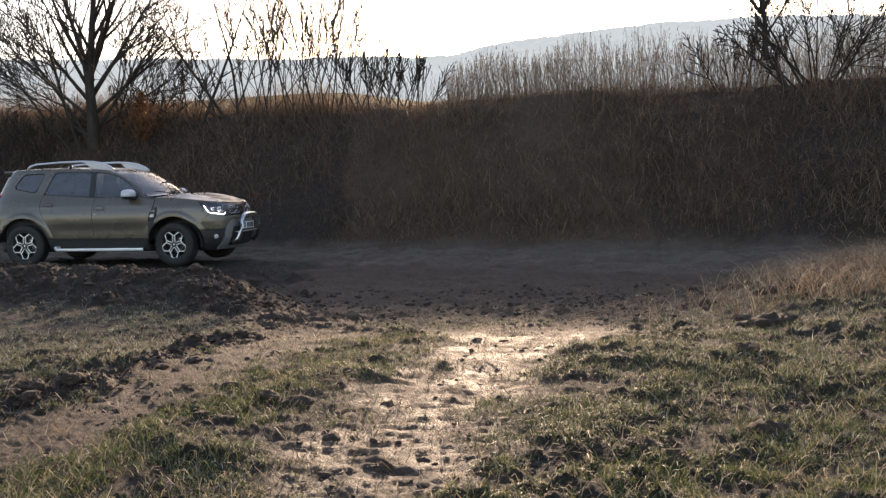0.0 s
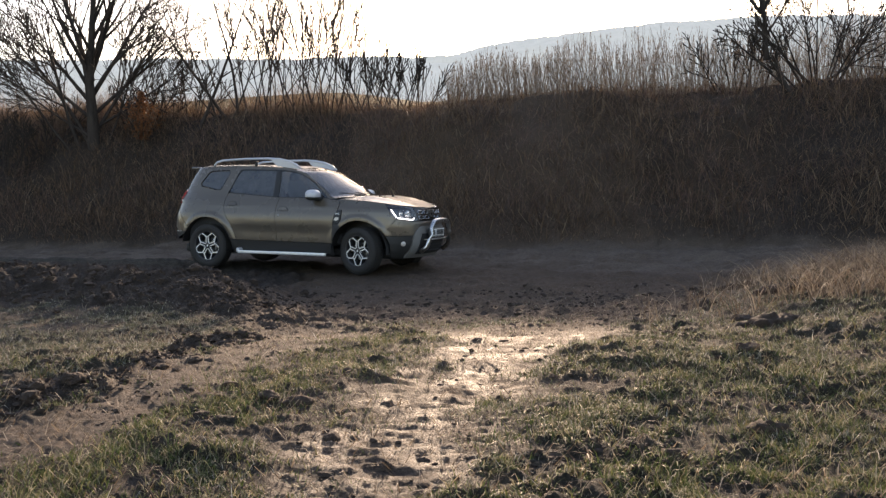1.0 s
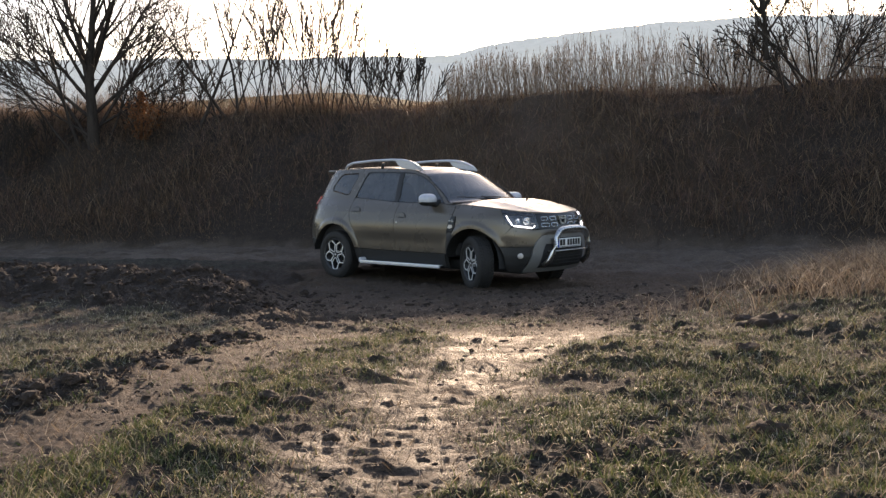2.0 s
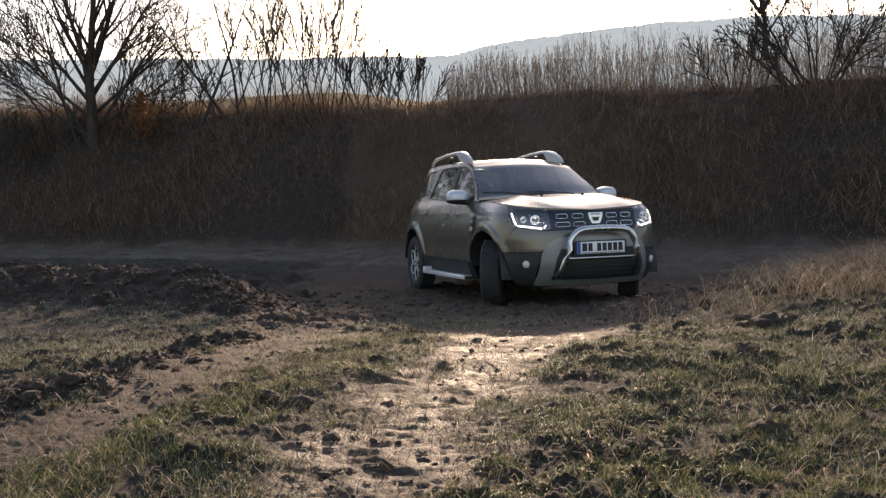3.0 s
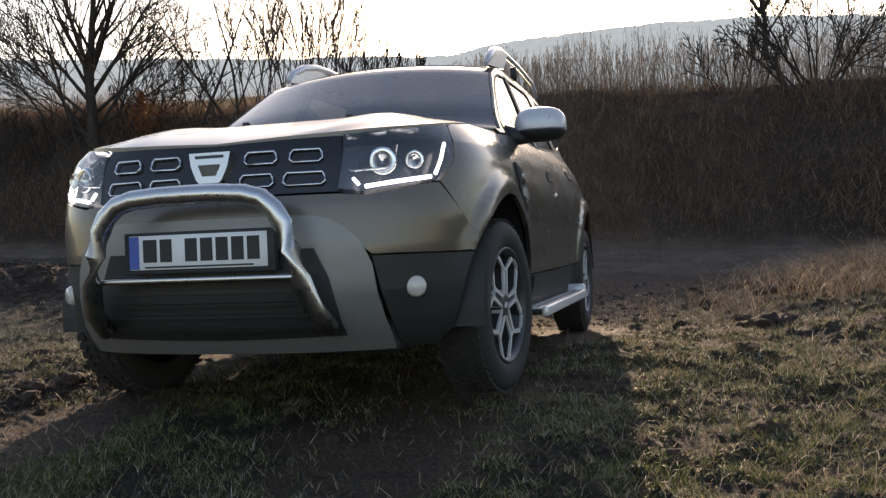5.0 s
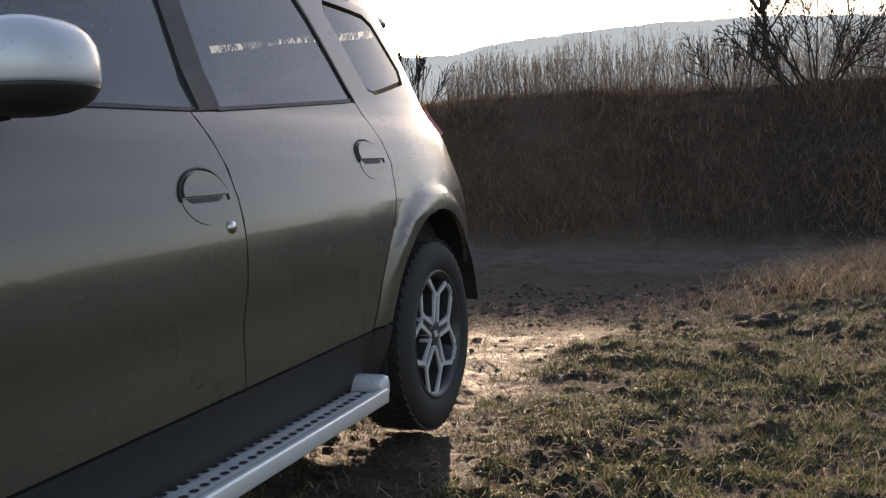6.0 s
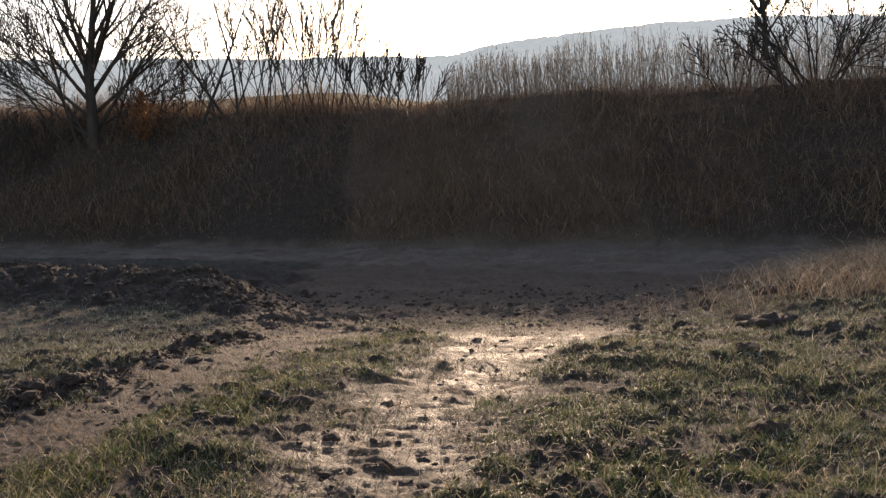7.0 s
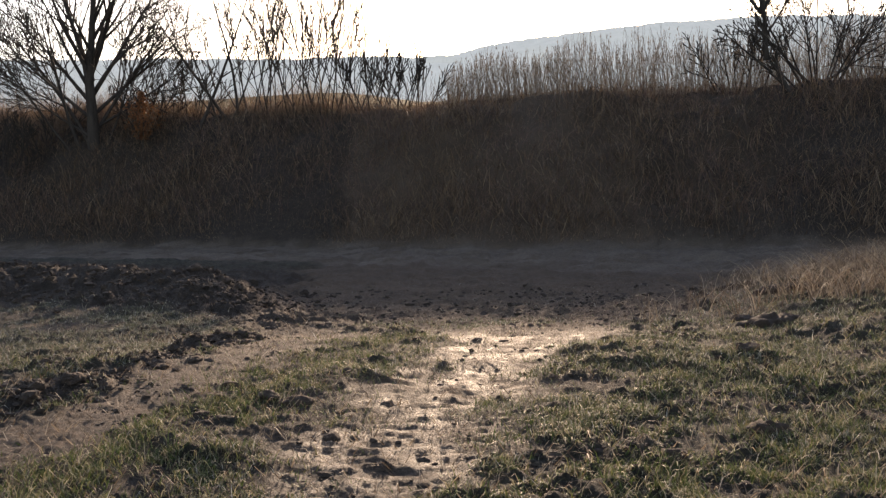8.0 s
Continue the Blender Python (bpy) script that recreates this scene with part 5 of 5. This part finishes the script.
    plate = part("number_plate", box_bm(2.232, 2.238, -0.26, 0.26, 0.547, 0.664, 0.002, 1), WHITE, car, "white number plate with dark bars")
    part("plate_holder", box_bm(2.20, 2.2315, -0.285, 0.285, 0.53, 0.675, 0.006), BLACK, car)
    part("plate_strip", box_bm(2.2375, 2.2395, -0.259, -0.222, 0.549, 0.662, 0), BLUE, plate)
    y = -0.205
    for wide in (0.052, 0.045, -0.025, 0.045, 0.045, 0.045, 0.045, 0.045):
        if wide > 0:
            part("plate_bar", box_bm(2.2375, 2.2400, y, y + wide, 0.572, 0.650, 0), BLACK, plate)
        y += abs(wide) + 0.013
    part("plate_legend", box_bm(2.2375, 2.2395, -0.20, 0.21, 0.552, 0.558, 0), BLACK, plate)
    # tail
    part("rear_bumper", panel_bm([(at_x(-1.742, 0.565), 0.565), (at_x(-1.71, 0.62), 0.62), (at_x(-1.918, 0.86), 0.86), (at_x(-1.986, 0.985), 0.985), (at_y(0.70, 0.98, False), 0.985), (at_y(0.66, 0.8, False), 0.83), (TAIL, 0.83), (TAIL, 0.565)], P, 0.05, 0.018, True), PAINT, car)
    part("rear_lower_bumper", panel_bm([(at_x(-1.745, 0.558), 0.558), (TAIL, 0.558), (TAIL, 0.40), (at_x(-2.05, 0.43), 0.43), (at_x(-1.92, 0.48), 0.48), (at_x(-1.82, 0.525), 0.525)], P, 0.05, 0.02, True), BLACK, car)
    part("bumper_trim", rod_bm([on_skin(0.0)(s, 0.562) for s in np.linspace(-1.80, -2.3, 12)], 0.0035, 6), CHROME, car)
    part("bumper_trim", rod_bm([flip_y(on_skin(0.0)(s, 0.562)) for s in np.linspace(-1.80, -2.3, 12)], 0.0035, 6), CHROME, car)
    part("tailgate", panel_bm([(TAIL, 0.838), (at_y(0.655, 0.84, False), 0.838), (at_y(0.69, 1.0, False), 1.0), (at_y(0.645, 1.15, False), 1.17), (TAIL, 1.17)], P, 0.06, 0.018, True), PAINT, car)
    part("rear_window", panel_bm([(TAIL, 1.178), (at_y(0.635, 1.2, False), 1.178), (at_y(0.525, 1.48, False), 1.50), (TAIL, 1.52)], P, 0.08, 0.006, True), PRIVACY, car, "dark tinted rear window")
    part("spoiler", box_bm(-1.93, -1.80, -0.48, 0.48, 1.545, 1.592, 0.02), PAINT, car)
    red = [(at_x(-1.965, 1.0), 1.0), (at_x(-1.93, 1.08), 1.08), (at_x(-1.90, 1.20), 1.20), (at_x(-1.93, 1.225), 1.225), (at_y(0.64, 1.2, False), 1.225), (at_y(0.70, 1.0, False), 1.0)]
    pair("tail_lamp", panel_bm(red, on_skin(0.003), 0.03, 0.02), RED, car, "red tail lamp at the rear corner")
    # handles
    for owner, hx, hz in ((doors, 0.043, 0.92), (rear_doors, -0.887, 0.989)):
        ell = [(hx + 0.088 * math.cos(t), hz + 0.062 * math.sin(t)) for t in np.linspace(0, 2 * math.pi, 28)[:-1]]
        pair("handle_bowl", panel_bm(ell, on_skin(0.0015), 0.03, 0.004), PAINT, owner)
        rim = [on_skin(0.002)(hx + 0.09 * math.cos(t), hz + 0.064 * math.sin(t)) for t in np.linspace(-0.1, 3.3, 20)]
        pair("handle_gap", rod_bm(rim, 0.0035, 6), BLACK, owner)
        # black strip laid on the door to draw the shade below the flap
        pair("handle_shade_strip", panel_bm([(hx - 0.07, hz - 0.001), (hx + 0.07, hz - 0.001), (hx + 0.05, hz - 0.012), (hx - 0.05, hz - 0.012)], on_skin(0.003), 0.03, 0.003), BLACK, owner)
        flap = [(hx + 0.082 * math.cos(t), hz + 0.002 + 0.055 * math.sin(t)) for t in np.linspace(0, math.pi, 16)]
        pair("door_handle", panel_bm(flap, on_skin(0.009), 0.025, 0.008), PAINT, owner, "body-coloured pull handle")
    bm = lathe_bm([(0.0, 0.004), (0.012, 0.003), (0.015, 0.0), (0.016, -0.01)], 16)
    bm.transform(Matrix.Translation(on_skin(0.003)(-0.03, 0.845)))
    pair("door_lock", bm, STEEL, doors)
    # mirrors
    caps = egg_bm((0.60, 0.922, 1.155), (0.10, 0.122, 0.088), 2.8, 1.130, True, 28)
    mirrors = pair("wing_mirror", caps, CAP, car, "wing mirror with pale silver cap")
    pair("mirror_base", egg_bm((0.60, 0.922, 1.155), (0.101, 0.123, 0.075), 2.8, 1.130, False, 28), BLACK, mirrors)
    pair("mirror_arm", rod_bm([(0.66, 0.75, 1.115), (0.64, 0.82, 1.105), (0.62, 0.90, 1.11)], [0.05, 0.04, 0.035], 10), BLACK, mirrors)
    # rails
    top = [(-1.40, 0.575, 1.605), (-1.36, 0.572, 1.655), (-1.25, 0.57, 1.69), (-0.8, 0.568, 1.715), (-0.4, 0.566, 1.718), (-0.2, 0.567, 1.705), (-0.03, 0.57, 1.672), (0.11, 0.575, 1.615), (0.19, 0.575, 1.56)]
    pair("roof_rail", rod_bm(top, [0.02, 0.019, 0.018, 0.018, 0.02, 0.023, 0.025, 0.024, 0.016], 10, 0.75), CAP, car, "silver roof rail")
    fin = [(0.19, 1.555), (0.13, 1.605), (-0.02, 1.668), (-0.2, 1.70), (-0.34, 1.708), (-0.30, 1.66), (-0.22, 1.60)]
    pair("rail_fin", slab_bm([fin], 0.558, 0.588), CAP, car)
    foot = [(-0.62, 0.57, 1.60), (-0.60, 0.57, 1.68)]
    pair("rail_foot", rod_bm(foot, 0.02, 8), BLACK, car)
    # side steps
    boards = pair("side_step", box_bm(-0.70, 0.81, 0.79, 0.935, 0.262, 0.288, 0.008), BLACK, car, "aluminium side step with round grip holes")
    pair("step_edge", box_bm(-0.715, 0.825, 0.93, 0.958, 0.255, 0.300, 0.006), SILVER, boards)
    pair("step_edge", box_bm(-0.60, 0.75, 0.795, 0.810, 0.262, 0.297, 0.004), SILVER, boards)
    pair("step_tread", box_bm(-0.68, 0.79, 0.815, 0.925, 0.285, 0.292, 0.003), SILVER, boards)
    holes = bmesh.new()
    for k in range(38):
        for q, y in enumerate((0.843, 0.870, 0.897)):
            if q != 1:
                bmesh.ops.create_circle(holes, cap_ends=True, segments=10, radius=0.0115, matrix=Matrix.Translation((-0.66 + k * 0.0385, y, 0.2945)))
    for q in pair("grip_pattern", holes, BLACK, boards):
        tagged(q, kind="stuff")
    pair("step_end", box_bm(-0.755, -0.70, 0.79, 0.95, 0.262, 0.335, 0.02), CAP, boards)
    # wheel wells, floor, cabin
    for hub, radius in ((HUB_X, ARCH_F), (-HUB_X, ARCH_R)):
        bm = bmesh.new()
        n = 26
        for y0, y1, r0, r1 in ((0.30, 0.895, radius + 0.008, radius + 0.004),):
            ring = [[bm.verts.new((hub + r * math.cos(t), y, HUB_Z + r * math.sin(t))) for t in np.linspace(-0.1, math.pi - 0.12, n)] for r, y in ((radius + 0.012, 0.30), (radius + 0.012, 0.60), (radius + 0.004, 0.885))]
            for p, q in zip(ring, ring[1:]):
                for k in range(n - 1):
                    bm.faces.new((p[k], p[k + 1], q[k + 1], q[k]))
            bm.faces.new(ring[0])
        pair("wheel_liner", bm, BLACK, car)
    part("floor_pan", box_bm(-1.95, 1.95, -0.62, 0.62, 0.22, 0.36, 0.04), BLACK, car)
    part("engine_block", box_bm(0.95, 2.02, -0.60, 0.60, 0.34, 0.93, 0.08), BLACK, car)
    part("cabin_floor", box_bm(-1.98, 0.95, -0.70, 0.70, 0.40, 0.70, 0.06), CABIN, car)
    pair("door_lining", box_bm(-1.75, 0.90, 0.735, 0.765, 0.45, 1.09, 0.012), CABIN, car)
    part("dashboard", egg_bm((0.82, 0, 0.98), (0.22, 0.70, 0.14), 4), CABIN, car)
    for y in (0.36, -0.36):
        part("front_seat", egg_bm((-0.10, y, 0.75), (0.27, 0.25, 0.10), 3.5), CABIN, car)
        bm = egg_bm((0, 0, 0.30), (0.09, 0.24, 0.34), 3.5)
        bm.transform(Matrix.Translation((-0.30, y, 0.78)) @ Matrix.Rotation(radians(-16), 4, "Y"))
        part("seat_back", bm, CABIN, car)
        bm = egg_bm((-0.48, y, 1.42), (0.05, 0.13, 0.09), 3)
        part("headrest", bm, CABIN, car)
    part("rear_seat", egg_bm((-1.25, 0, 0.95), (0.16, 0.62, 0.33), 4), CABIN, car)
    bm = lathe_bm([(0.185 + 0.014 * math.cos(t), 0.014 * math.sin(t)) for t in np.linspace(0, 2 * math.pi, 9)], 28)
    bm.transform(Matrix.Translation((0.45, 0.36, 1.02)) @ Matrix.Rotation(radians(65), 4, "Y") @ Matrix.Rotation(radians(90), 4, "X"))
    part("steering_wheel", bm, BLACK, car)
    for y, lng in ((0.30, 0.55), (-0.25, 0.5)):
        part("wiper", rod_bm([(1.03, y, 1.165), (0.99, y - 0.25, 1.19), (0.97, y - lng, 1.195)], 0.008, 6), BLACK, car)
    return car


def badge_text():
    """The badge letters on the two side vents."""
    for side in (1, -1):
        cu = bpy.data.curves.new("badge_lettering", "FONT")
        cu.body = "4WD"
        cu.size, cu.extrude, cu.align_x = 0.034, 0.001, "CENTER"
        ob = new("badge_lettering", cu)
        dg = bpy.context.evaluated_depsgraph_get()
        me = bpy.data.meshes.new_from_object(ob.evaluated_get(dg))
        bpy.data.objects.remove(ob)
        bpy.data.curves.remove(cu)
        me.materials.clear()
        me.materials.append(SILVER)
        spot = on_skin(0.022)(0.995, 0.888)
        me.transform(Matrix.Translation((0.995, side * spot.y, 0.878)) @ Matrix.Rotation(radians(180 if side > 0 else 0), 4, "Z") @ Matrix.Rotation(radians(86), 4, "X"))
        ob = new("badge_lettering", me)
        ob.parent = car
        tagged(ob, "small silver badge letters")


car = tagged(new("car"), "dusty beige four-door off-road car with a steel front guard", "car")
build_body()
badge_text()
WHEELS = []
for wx, wy in ((HUB_X, 1), (HUB_X, -1), (-HUB_X, 1), (-HUB_X, -1)):
    w = build_wheel(wy)
    w.name = "wheel"
    w.parent = car
    WHEELS.append((w, wx, wy))


def motions():
    """The car turns off the road, comes down the track and passes; its wheels roll and steer."""
    walk(car, [(t, pose(x, y, z, rx, ry, rz)) for t, x, y, z, rx, ry, rz in CAR_ROWS])
    ts = [r[0] for r in CAR_ROWS]
    times = np.arange(0, 8.01, 0.1)
    xs, ys, hs = (np.interp(times, ts, [r[k] for r in CAR_ROWS]) for k in (1, 2, 6))
    ahead = np.concatenate([[0], np.cumsum(np.hypot(np.diff(xs), np.diff(ys)))])
    bend = np.gradient(np.radians(hs), times) / np.maximum(np.gradient(ahead, times), 0.5)
    bend = np.convolve(np.pad(bend, 3, mode="edge"), np.ones(7) / 7, mode="valid")
    steer = np.degrees(np.arctan(2.674 * bend)).clip(-32, 32)
    for w, wx, wy in WHEELS:
        rows = []
        for t, d, a in zip(times, ahead, steer):
            turn = pose(wx, wy * 0.785, HUB_Z, 0, 0, a if wx > 0 else 0) @ pose(0, 0, 0, 0, math.degrees(d / HUB_Z), 0)
            rows.append((float(t), turn))
        walk(w, rows)


motions()
